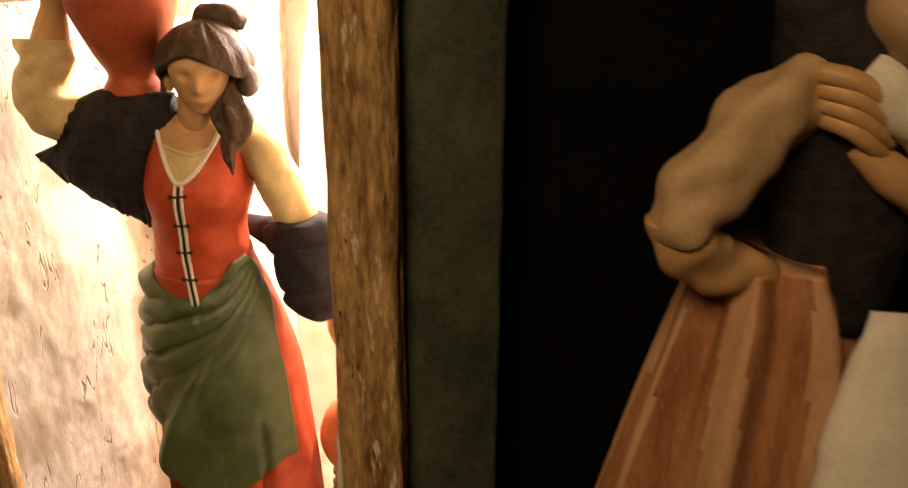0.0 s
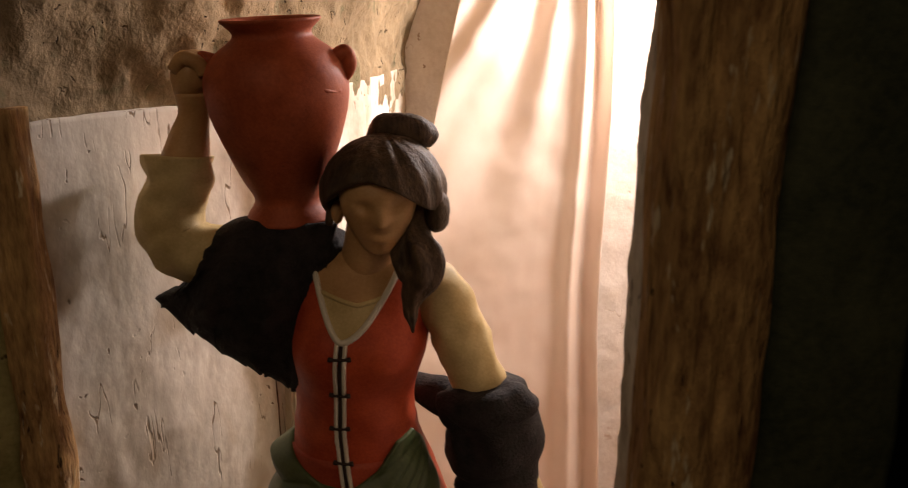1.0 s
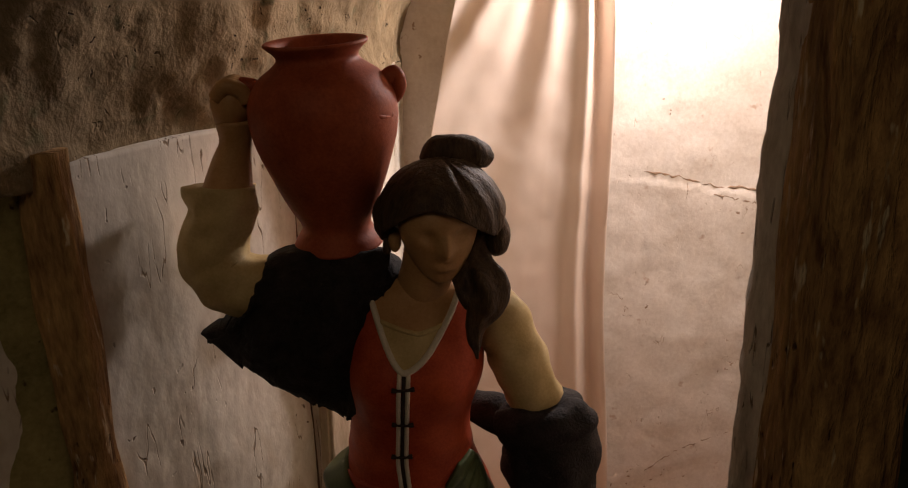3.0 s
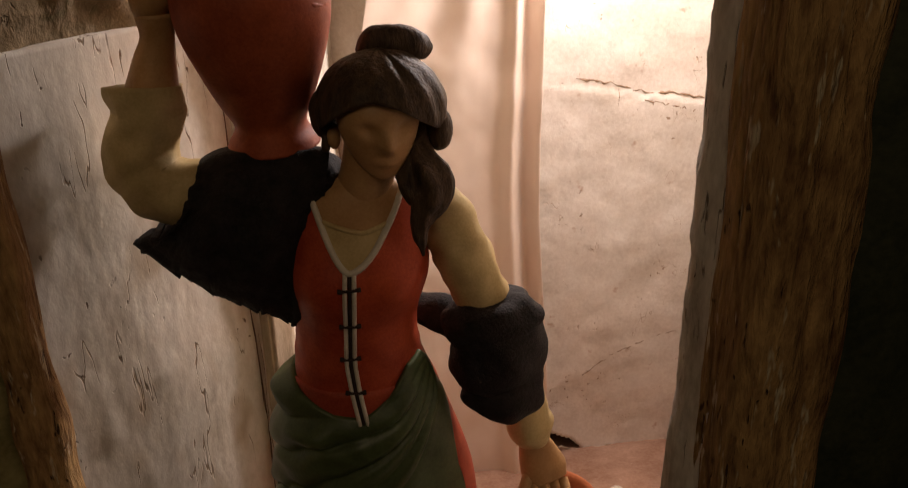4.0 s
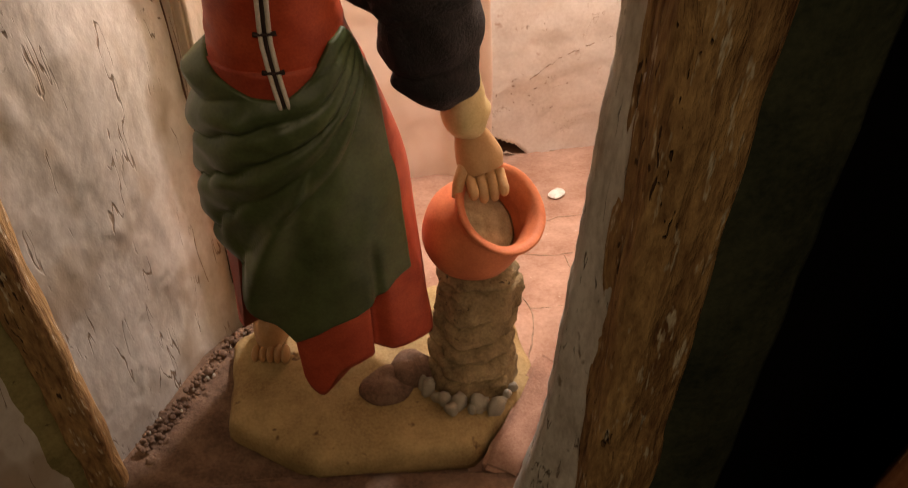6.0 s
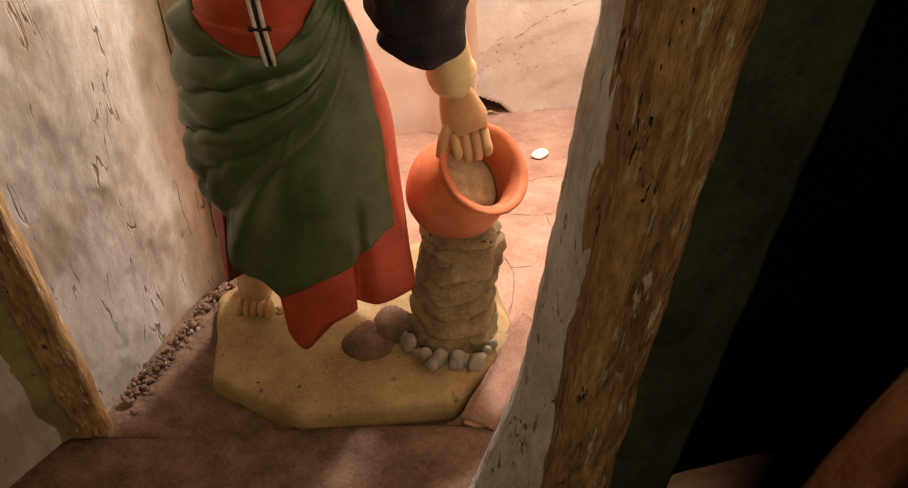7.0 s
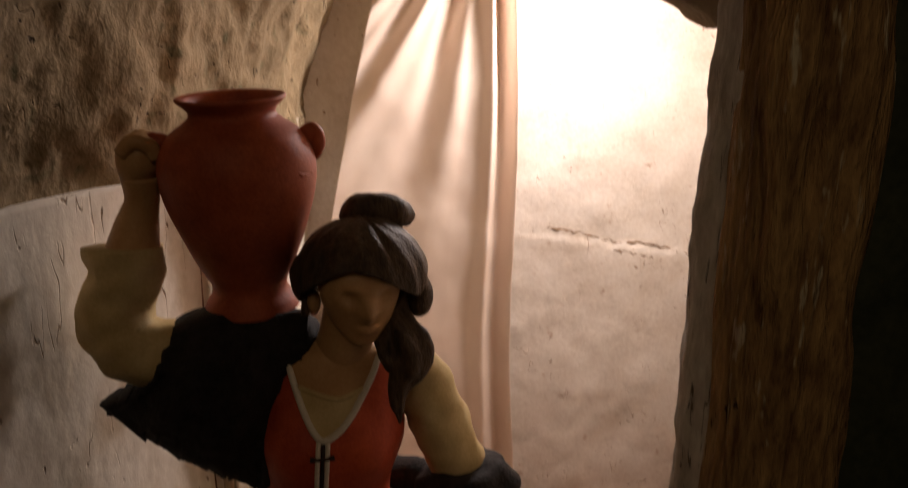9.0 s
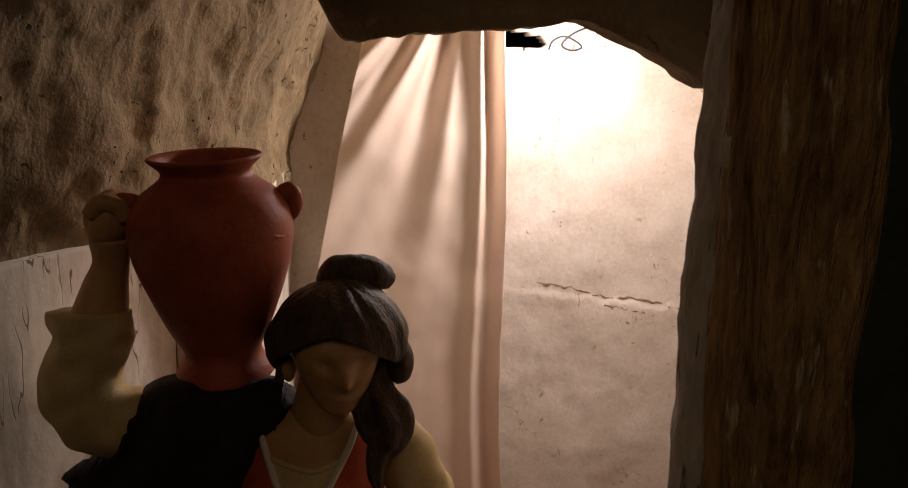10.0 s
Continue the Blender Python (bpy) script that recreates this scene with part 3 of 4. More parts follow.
TORSO = [  # z, cx, cy, rx, ry
    (0.285, -0.224, 0.702, 0.055, 0.046), (0.315, -0.226, 0.700, 0.050, 0.042), (0.345, -0.230, 0.696, 0.0435, 0.036),
    (0.377, -0.230, 0.692, 0.0405, 0.036), (0.410, -0.2265, 0.692, 0.0465, 0.042), (0.432, -0.2265, 0.692, 0.0455, 0.038),
    (0.452, -0.224, 0.690, 0.0430, 0.030), (0.466, -0.222, 0.688, 0.0340, 0.024), (0.476, -0.220, 0.686, 0.0180, 0.018)]
TORSO_FINE = spline(TORSO, 12)


def torso_front(x, z, lift=0.0):
    """The point of the chest's front at x and height z."""
    cx, cy, rx, ry = [float(np.interp(z, TORSO_FINE[:, 0], TORSO_FINE[:, k])) for k in (1, 2, 3, 4)]
    k = max(-0.98, min(0.98, (x - cx) / rx))
    a = -math.pi / 2 + math.asin(k)
    s = bust(a, z)
    return (cx + rx * s * math.cos(a), cy + ry * s * math.sin(a) - lift, z)


def bust(a, z):
    """Chest swell to both sides of the placket."""
    swell = 0.0
    for at in (-math.pi / 2 - 0.55, -math.pi / 2 + 0.55):
        d = (a - at + math.pi) % (2 * math.pi) - math.pi
        swell += 0.13 * math.exp(-(d / 0.38) ** 2 - ((z - 0.408) / 0.018) ** 2)
    return 1.0 + swell + 0.006 * math.sin(9 * a + 120 * z) + 0.010 * math.exp(-((z - 0.352) / 0.012) ** 2) * math.sin(430 * z + 3 * math.sin(2 * a))


def neckline(x):
    side = (-0.232 - x) / 0.020 if x < -0.232 else (x + 0.232) / 0.036
    return 0.424 + 0.046 * min(side, 1.3) ** 1.7


def chest_paint(c):
    front = c.y < 0.690
    if front and c.z > neckline(c.x):
        return S_SKIN if c.z > 0.447 + 0.6 * abs(c.x + 0.222) ** 1.2 else S_CREAM
    return S_VEST if c.z < 0.470 else S_CREAM


SKIRT_ROWS = [
    (0.362, -0.229, 0.694, 0.0430, 0.036), (0.335, -0.230, 0.697, 0.0460, 0.039), (0.300, -0.227, 0.702, 0.056, 0.046), (0.240, -0.222, 0.706, 0.068, 0.052),
    (0.180, -0.221, 0.708, 0.072, 0.055), (0.110, -0.221, 0.708, 0.076, 0.057), (0.055, -0.221, 0.706, 0.078, 0.057), (0.012, -0.217, 0.704, 0.076, 0.056)]
SKIRT_FINE = spline(SKIRT_ROWS, 12)[::-1]


def skirt_folds(a, z):
    low = max(0.0, min(1.0, (0.30 - z) / 0.28))
    return 1.0 + low * (0.045 * math.sin(7 * a + 1.2) + 0.03 * math.sin(13 * a + 9 * z)) * (0.6 if math.sin(a) < 0 else 1.0) - 0.20 * max(0.0, min(1.0, (0.20 - z) / 0.06)) * math.exp(-((a - math.radians(299)) / 0.055) ** 2) + 0.17 * max(0.0, min(1.0, (0.20 - z) / 0.12)) * math.exp(-((a - math.radians(332)) / 0.40) ** 2)


def skirt_point(a, z, out=0.0):
    cx, cy, rx, ry = [float(np.interp(z, SKIRT_FINE[:, 0], SKIRT_FINE[:, k])) for k in (1, 2, 3, 4)]
    s = 1.0 + 0.35 * (skirt_folds(a, z) - 1.0) if out else skirt_folds(a, z)
    return Vector((cx + (rx * s + out) * math.cos(a), cy + (ry * s + out) * math.sin(a), z))


def build_statue():
    bm = bmesh.new()
    # skirt, with an uneven hem that dips at the front left
    rings = []
    for j in range(61):
        ring = []
        for i in range(160):
            a = 2 * math.pi * i / 160
            turn = math.degrees(a)
            tuck = max(0.0, min(1.0, (250 - turn) / 9)) * max(0.0, min(1.0, (turn - 180) / 14))      # the front left corner is caught up under the apron
            hem = 0.070 - 0.029 * math.exp(-((a - math.radians(258)) / 0.17) ** 2) + 0.004 * math.sin(5 * a) + 0.125 * tuck - 0.024 * math.exp(-((a - math.radians(146)) / 0.24) ** 2)
            ring.append(skirt_point(a, 0.335 + (hem - 0.335) * (j / 60)))
        rings.append(ring)
    skin_rings(bm, rings, S_SKIRT)

    # apron: a cloth wound from the right hip round the left side, gathered in slanting folds
    def apron(u, v):
        first = 356 - 30 * min(1.0, v * 2.2)             # the edge slants from the hip to the front
        a = math.radians(first + (84 - first) * u)                  # from the front right, over the front, to the back left
        turn = math.degrees(a)
        waist = float(np.interp(turn, [84, 180, 205, 245, 268, 290, 312, 335, 356], [0.345, 0.339, 0.332, 0.319, 0.317, 0.329, 0.347, 0.351, 0.336]))
        hem = float(np.interp(turn, [84, 150, 180, 200, 222, 237, 249, 262, 290, 312, 330], [0.165, 0.195, 0.215, 0.208, 0.176, 0.136, 0.106, 0.111, 0.131, 0.144, 0.149])) + 0.003 * math.sin(31 * u)
        z = waist + (hem - waist) * v
        ds, dz = (u - 0.255) * 0.279, z - 0.276
        phi, far = math.atan2(-dz, ds), math.hypot(ds, dz)
        left = max(0.0, min(1.0, (u - 0.23) / 0.14))
        wave = 0.8 * noise.noise(Vector((u * 6, v * 5, 0)))
        # swags that fan out from the knot on the hip and sag over the front to the far side
        run = u * 0.279 + 0.012
        fan = math.atan2(0.350 - z - 0.10 * run * (1.0 - run / 0.30), run)
        swag = abs(math.sin(fan * 15.0 + 3.0 * fan * fan + 0.3 + 1.1 * wave)) ** 0.7 * (0.75 + 0.5 * noise.noise(Vector((fan * 8, u * 2, 4))))
        upper = max(0.0, min(1.0, (1.02 - fan) / 0.30))
        fold = (0.5 + 0.5 * math.sin(phi * 15.0 + 2.0 + wave)) ** 1.4
        out = 0.0012 + 0.0023 * min(1.0, v * 7)
        out += 0.0108 * swag * upper * min(1.0, 0.16 + run / 0.15) * min(1.0, v * 9 + 0.15)
        out += 0.0085 * fold * left * (1.0 - 0.75 * upper) * min(1.0, far / 0.05) ** 1.3 * min(1.0, v * 6)
        out += 0.0105 * math.exp(-((phi - 1.30) / 0.11) ** 2) * min(1.0, far / 0.03) * left      # the long fold down the front
        out += 0.0015 * noise.noise(Vector((a * 3, z * 40, 0)))
        return skirt_point(a, z, out)

    outer = sheet(bm, 170, 130, apron, S_APRON)
    inner = sheet(bm, 170, 130, lambda u, v: apron(u, v) - Vector(((p := apron(u, v)).x + 0.219, p.y - 0.706, 0)).normalized() * 0.004, S_APRON)
    loops = [[w[0][i] for i in range(171)] + [w[j][170] for j in range(1, 131)] + [w[130][i] for i in range(169, -1, -1)] + [w[j][0] for j in range(129, 0, -1)] for w in (outer, inner)]
    for i in range(len(loops[0])):
        k = (i + 1) % len(loops[0])
        f = bm.faces.new((loops[0][i], loops[0][k], loops[1][k], loops[1][i]))
        f.material_index, f.smooth = S_APRON, True

    # trunk
    loft(bm, TORSO, 96, 10, chest_paint, bust)
    # edging of the bodice and its placket
    xs = np.linspace(-0.2525, -0.194, 40)

    def placket(d, z, lift):
        x = -0.232 + d - 0.0625 * (0.424 - z) + 0.0085 * (max(0.0, 0.362 - z) / 0.05) ** 1.5
        return torso_front(x, z, lift + 0.005 * max(0.0, min(1.0, (0.350 - z) / 0.04)))

    tube(bm, [(*torso_front(x, min(neckline(x), 0.470), 0.0004), 0.0021) for x in xs], 8, 1, S_TRIM, caps=True)
    tube(bm, [(*torso_front(x, 0.4465 + 0.6 * abs(x + 0.222) ** 1.2, -0.0004), 0.0017) for x in np.linspace(-0.2455, -0.2045, 30)], 8, 1, S_CREAM)
    for dx in (-0.0026, 0.0026):
        tube(bm, [(*placket(dx, z, 0.0), 0.0015) for z in np.linspace(0.424, 0.313, 24)], 8, 1, S_TRIM)
    tube(bm, [(*placket(0.0, z, -0.0002), 0.0013) for z in np.linspace(0.422, 0.313, 24)], 8, 1, S_LACE)
    for z in (0.414, 0.387, 0.361, 0.336):
        tube(bm, [(*placket(d, z + 0.10 * abs(d), 0.0012), 0.0010 + (0.0006 if abs(d) > 0.0048 else 0)) for d in np.linspace(-0.0066, 0.0066, 9)], 8, 1, S_LACE)
    # neck and head, bowed forward
    tube(bm, [(-0.222, 0.690, 0.440, 0.021), (-0.221, 0.684, 0.460, 0.0175), (-0.216, 0.676, 0.480, 0.0165), (-0.211, 0.672, 0.500, 0.018)], 24, 6, S_SKIN)
    head = pose(-0.2090, 0.667, 0.5165, 17, 0, 10)
    rings = []
    for z, w, front, back in spline([(-0.0305, 0.004, -0.022, -0.012), (-0.0275, 0.010, -0.0255, -0.004), (-0.020, 0.0165, -0.0268, 0.008), (-0.010, 0.0215, -0.0268, 0.016),
                                     (0.002, 0.0240, -0.0262, 0.020), (0.012, 0.0225, -0.0215, 0.022), (0.020, 0.0170, -0.0130, 0.020), (0.026, 0.008, -0.005, 0.012)], 12):
        ring = []
        for i in range(120):
            a = 2 * math.pi * i / 120
            c, s = math.cos(a), math.sin(a)
            y = (front + back) / 2 + (back - front) / 2 * s
            p = Vector((w * c, y, z))
            if s < 0:
                mid = math.exp(-(p.x / 0.0042) ** 2)
                p.y -= 0.0075 * mid * max(0.0, 1 - abs(z + 0.004) / 0.009) * (1.0 if z < -0.004 else 0.8)       # nose
                p.y -= 0.0024 * math.exp(-(p.x / 0.007) ** 2 - ((z + 0.0165) / 0.0026) ** 2)                     # mouth
                p.y += 0.0046 * math.exp(-((abs(p.x) - 0.0098) / 0.0052) ** 2 - ((z - 0.0025) / 0.0040) ** 2)     # eye hollows
            ring.append(head @ p)
        rings.append(ring)
    skin_rings(bm, rings, S_SKIN)
    # hair: a cap of combed locks, a bun, a side tail
    rings = []
    for j in range(29):
        v = j / 28
        el = math.radians(-20 + 109 * v)
        ring = []
        for i in range(72):
            a = 2 * math.pi * i / 72
            d = (a - 1.5 * math.pi + math.pi) % (2 * math.pi) - math.pi
            lift = 0.52 * math.exp(-((d + 0.18) / 0.85) ** 2) * (1 - v) ** 1.5                  # the brow stays free
            e = el + lift * 1.35
            r = 1.0 + 0.028 * math.sin(15 * a + 5 * v) * (1 - v) + 0.02 * noise.noise(Vector((math.cos(a) * 4, math.sin(a) * 4, v * 6)))
            if abs(d - 0.45) < 0.05:
                r -= 0.035                                                     # parting
            ring.append((-0.2060 + 0.0385 * r * math.cos(e) * math.cos(a), 0.6755 + 0.0395 * r * math.cos(e) * math.sin(a), 0.5175 + 0.0345 * r * math.sin(e)))
        rings.append(ring)
    skin_rings(bm, rings, S_HAIR)
    blob(bm, (-0.2390, 0.682, 0.515), (0.009, 0.017, 0.014), S_HAIR, rough=0.002, scale=120)
    blob(bm, (-0.2345, 0.668, 0.5045), (0.0040, 0.006, 0.0075), S_SKIN)
    for side in (-1, 1):
        tube(bm, [(*(head @ Vector((side * x, y, z))), r) for x, y, z, r in ((0.0055, -0.0224, -0.0008, 0.0004), (0.0098, -0.0212, -0.0018, 0.0008), (0.0140, -0.0190, -0.0006, 0.0004))], 8, 5, S_HAIR)
    blob(bm, (-0.247, 0.692, 0.473), (0.017, 0.022, 0.016), S_SHAWL, rough=0.003, scale=90)
    blob(bm, (-0.1725, 0.672, 0.505), (0.008, 0.014, 0.014), S_HAIR, rough=0.002, scale=120)
    tube(bm, [(-0.2135, 0.690, 0.546, 0.006), (-0.207, 0.688, 0.5525, 0.0092), (-0.195, 0.688, 0.5535, 0.0098), (-0.183, 0.690, 0.5505, 0.0092), (-0.1755, 0.692, 0.546, 0.0055)], 20, 6, S_HAIR, rough=0.0016, scale=140)
    lock = lambda k: lambda q, a: 1.0 + 0.13 * math.sin(5 * a + 9 * q + k)
    tube(bm, [(-0.180, 0.675, 0.512, 0.0075), (-0.185, 0.668, 0.500, 0.0070), (-0.1845, 0.661, 0.490, 0.0095), (-0.1810, 0.656, 0.479, 0.0132), (-0.1815, 0.653, 0.469, 0.0120), (-0.1870, 0.651, 0.457, 0.0066), (-0.1885, 0.651, 0.446, 0.0046), (-0.1870, 0.651, 0.432, 0.0012)],
         28, 8, S_HAIR, rough=0.0015, scale=110, shape=lock(0))
    tube(bm, [(-0.187, 0.664, 0.496, 0.004), (-0.193, 0.657, 0.483, 0.0075), (-0.191, 0.652, 0.472, 0.0060), (-0.185, 0.650, 0.462, 0.002)], 20, 6, S_HAIR, rough=0.0012, scale=110, shape=lock(2))
    tube(bm, [(-0.2395, 0.668, 0.506, 0.0018), (-0.2395, 0.667, 0.4985, 0.0026), (-0.2395, 0.667, 0.496, 0.0014)], 10, 4, S_HAIR)
    # raised arm: upper arm under the shawl, wide sleeve, wrist and fist on the jar's lug
    tube(bm, [(-0.262, 0.692, 0.462, 0.019), (-0.300, 0.692, 0.466, 0.020), (-0.330, 0.692, 0.470, 0.0205), (-0.3455, 0.693, 0.480, 0.0215),
              (-0.3480, 0.695, 0.498, 0.0212), (-0.3420, 0.697, 0.517, 0.0210), (-0.3412, 0.699, 0.5335, 0.0224)], 28, 10, S_CREAM, rough=0.0034, scale=80)
    tube(bm, [(-0.3385, 0.699, 0.526, 0.0165), (-0.3340, 0.700, 0.545, 0.0128), (-0.3300, 0.700, 0.560, 0.0098), (-0.3295, 0.700, 0.574, 0.0115)], 20, 6, S_SKIN)
    blob(bm, (-0.3300, 0.701, 0.5835, ), (0.0128, 0.0145, 0.0165), S_SKIN, (0, 14, 0), rough=0.0015, scale=130)
    for k in range(4):
        tube(bm, [(-0.337 + 0.0015 * k, 0.691 + 0.0064 * k, 0.5885, 0.0046), (-0.330, 0.689 + 0.0064 * k, 0.5955, 0.0050), (-0.3215, 0.690 + 0.0064 * k, 0.5925, 0.0048), (-0.3185, 0.691 + 0.0064 * k, 0.5855, 0.0040)], 10, 5, S_SKIN)
    # lowered arm, hand on the edge of the pot
    tube(bm, [(-0.196, 0.690, 0.458, 0.014), (-0.176, 0.690, 0.449, 0.0185), (-0.1635, 0.690, 0.430, 0.0190), (-0.1545, 0.690, 0.405, 0.0190), (-0.1440, 0.690, 0.380, 0.0178),
              (-0.132, 0.694, 0.350, 0.017), (-0.120, 0.700, 0.310, 0.016), (-0.1115, 0.706, 0.280, 0.0160), (-0.1065, 0.709, 0.258, 0.0175), (-0.1055, 0.710, 0.2545, 0.0150)], 28, 10, S_CREAM, rough=0.0022, scale=85, shape=lambda q, a: 1.0 + 0.035 * math.sin(46 * q + 2 * math.sin(a)) * math.exp(-((q - 0.42) / 0.13) ** 2))
    tube(bm, [(-0.1075, 0.709, 0.262, 0.0115), (-0.1040, 0.711, 0.246, 0.0112), (-0.1000, 0.712, 0.232, 0.0150), (-0.0955, 0.709, 0.218, 0.0182), (-0.0925, 0.705, 0.209, 0.0155)], 24, 6, S_SKIN, flat=0.66)
    for k, (dx, dl) in enumerate(((-0.0125, 0.000), (-0.0045, 0.004), (0.0035, 0.003), (0.0110, -0.001))):
        x = -0.0925 + dx
        tube(bm, [(x, 0.704, 0.209, 0.0044), (x + 0.001, 0.696, 0.2030, 0.0044), (x + 0.002, 0.692, 0.198 - dl, 0.0042), (x + 0.0025, 0.693, 0.193 - dl, 0.0030)], 10, 5, S_SKIN)
    tube(bm, [(-0.106, 0.708, 0.218, 0.005), (-0.113, 0.700, 0.205, 0.0048), (-0.116, 0.696, 0.193, 0.0036)], 10, 5, S_SKIN)
    # dark shawl over the raised arm: a thick ragged cloth
    top = spline([(-0.322, 0.484), (-0.305, 0.4925), (-0.285, 0.495), (-0.262, 0.495), (-0.238, 0.492)], 8)
    low = spline([(-0.3625, 0.439), (-0.338, 0.417), (-0.312, 0.398), (-0.285, 0.385), (-0.262, 0.372)], 8)

    def drape(side):
        def place(u, v):
            k = u * (len(top) - 1)
            i = min(int(k), len(top) - 2)
            t = top[i] + (top[i + 1] - top[i]) * (k - i)
            b = low[i] + (low[i + 1] - low[i]) * (k - i)
            p = t + (b - t) * v
            rag = (0.0035 * noise.noise(Vector((u * 26, 0, 0))) + 0.018 * max(0.0, noise.noise(Vector((u * 34, 3, 0)))) * (1 - u) + 0.016 * max(0.0, ((u * 4.4 + 0.15) % 1.0) - 0.45) * max(0.0, 0.9 - u)) * v ** 6 + 0.003 * noise.noise(Vector((0, v * 18, 2))) * (1 - u) ** 6
            bulge = 0.030 * (math.sin(math.pi * min(1.0, v * 1.0 + 0.02)) ** 0.55) * (0.55 + 0.45 * math.sin(math.pi * min(1, 0.12 + u))) + 0.003
            ridge = 0.0035 * math.sin(u * 17 + v * 5) * math.sin(math.pi * v) + 0.0025 * fractal((p[0], 0.1 * side, p[1]), 70, 3)
            y = 0.694 - 0.010 * u + side * (bulge + ridge)
            bow = math.sin(math.pi * v) * (1 - u) ** 4      # the free edge is hollow above its tip
            return Vector((p[0] + rag + 0.011 * bow, y, p[1] - abs(rag) * 1.2 - 0.005 * bow))
        return place

    f, b = sheet(bm, 110, 44, drape(-1), S_SHAWL), sheet(bm, 110, 44, drape(1), S_SHAWL)
    loops = [[w[0][i] for i in range(111)] + [w[j][110] for j in range(1, 45)] + [w[44][i] for i in range(109, -1, -1)] + [w[j][0] for j in range(43, 0, -1)] for w in (f, b)]
    for i in range(len(loops[0])):
        k = (i + 1) % len(loops[0])
        q = bm.faces.new((loops[0][i], loops[0][k], loops[1][k], loops[1][i]))
        q.material_index, q.smooth = S_SHAWL, True
    # the other end of the shawl, wound round the lowered forearm
    tube(bm, [(-0.1465, 0.690, 0.384, 0.012), (-0.1440, 0.690, 0.374, 0.0270), (-0.1395, 0.691, 0.358, 0.0315), (-0.1345, 0.693, 0.338, 0.0320), (-0.1315, 0.695, 0.316, 0.0320), (-0.1340, 0.696, 0.296, 0.0265), (-0.138, 0.697, 0.285, 0.0100)], 64, 14, S_SHAWL, rough=0.0040, scale=50, shape=lambda q, a: 1.0 + 0.16 * (abs(math.sin(8.5 * q + 0.8 * math.sin(a + 0.6) + 0.4)) ** 0.8 - 0.55) + 0.02 * math.sin(6 * a + 14 * q))
    tube(bm, [(-0.170, 0.690, 0.366, 0.008), (-0.154, 0.678, 0.369, 0.0135), (-0.136, 0.673, 0.3705, 0.0150), (-0.119, 0.680, 0.3715, 0.0130), (-0.1105, 0.692, 0.3680, 0.006)], 32, 8, S_SHAWL, rough=0.0030, scale=60, shape=lambda q, a: 1.0 + 0.07 * math.sin(4 * a + 10 * q))
    tube(bm, [(-0.148, 0.700, 0.350, 0.020), (-0.166, 0.708, 0.358, 0.0150), (-0.190, 0.722, 0.362, 0.0110), (-0.215, 0.736, 0.365, 0.009)], 20, 6, S_SHAWL, rough=0.005, scale=60)
    # feet
    blob(bm, (-0.2770, 0.752, 0.024), (0.0165, 0.029, 0.024), S_SKIN, (0, 0, -14), rough=0.002, scale=90)
    tube(bm, [(-0.273, 0.764, 0.030, 0.0140), (-0.268, 0.757, 0.075, 0.0125), (-0.260, 0.742, 0.180, 0.0160)], 16, 5, S_SKIN)
    for k in range(5):
        blob(bm, (-0.2940 + 0.0065 * k, 0.726 - 0.0016 * k, 0.014), (0.0040, 0.0090, 0.0070 + 0.0006 * k), S_SKIN, (0, 0, -14))
    return part("statue", bm, STATUE_PAINTS)


statue = tagged(build_statue(), "painted statue with red bodice, green apron and dark shawl", "statue")


# ---------------------------------------------------------------- base, stump, pot, jar
def base_outline(a):
    """A slab broken to straight sides: the nearest of its edges in the direction a."""
    sides = ((178, 0.99), (222, 1.00), (268, 1.00), (318, 1.06), (2, 1.03), (48, 1.12), (92, 1.0), (136, 1.1))
    r = min(d / c for turn, d in sides if (c := math.cos(a - math.radians(turn))) > 0.2)
    return r * (1.0 + 0.018 * noise.noise(Vector((math.cos(a) * 4, math.sin(a) * 4, 0))))


bm = bmesh.new()
rings = []
for s, z in ((1.0, -0.034), (1.01, -0.020), (1.0, -0.008), (0.975, -0.002), (0.94, 0.001), (0.8, 0.002), (0.6, 0.003), (0.4, 0.003), (0.2, 0.003), (0.02, 0.003)):
    ring = []
    for i in range(144):
        a = 2 * math.pi * i / 144
        r = s * base_outline(a)
        x, y = -0.187 + 0.134 * r * math.cos(a), 0.700 + 0.098 * r * math.sin(a)
        ring.append((x, y, z + 0.004 * fractal((x, y, z), 26, 3) * (1 if z > -0.03 else 0)))
    rings.append(ring)
skin_rings(bm, rings)
plinth = tagged(part("plinth", bm, BASE), "mottled ochre plinth like bare ground under the statue", "plinth")
bm = bmesh.new()
blob(bm, (-0.182, 0.676, 0.004), (0.024, 0.020, 0.011), 0, (0, 0, 14), 0.006, 55)
blob(bm, (-0.158, 0.690, 0.004), (0.020, 0.020, 0.016), 0, (0, 0, 40), 0.006, 60)
part("rock_lump", bm, EARTH, plinth, "brown rocky lump")

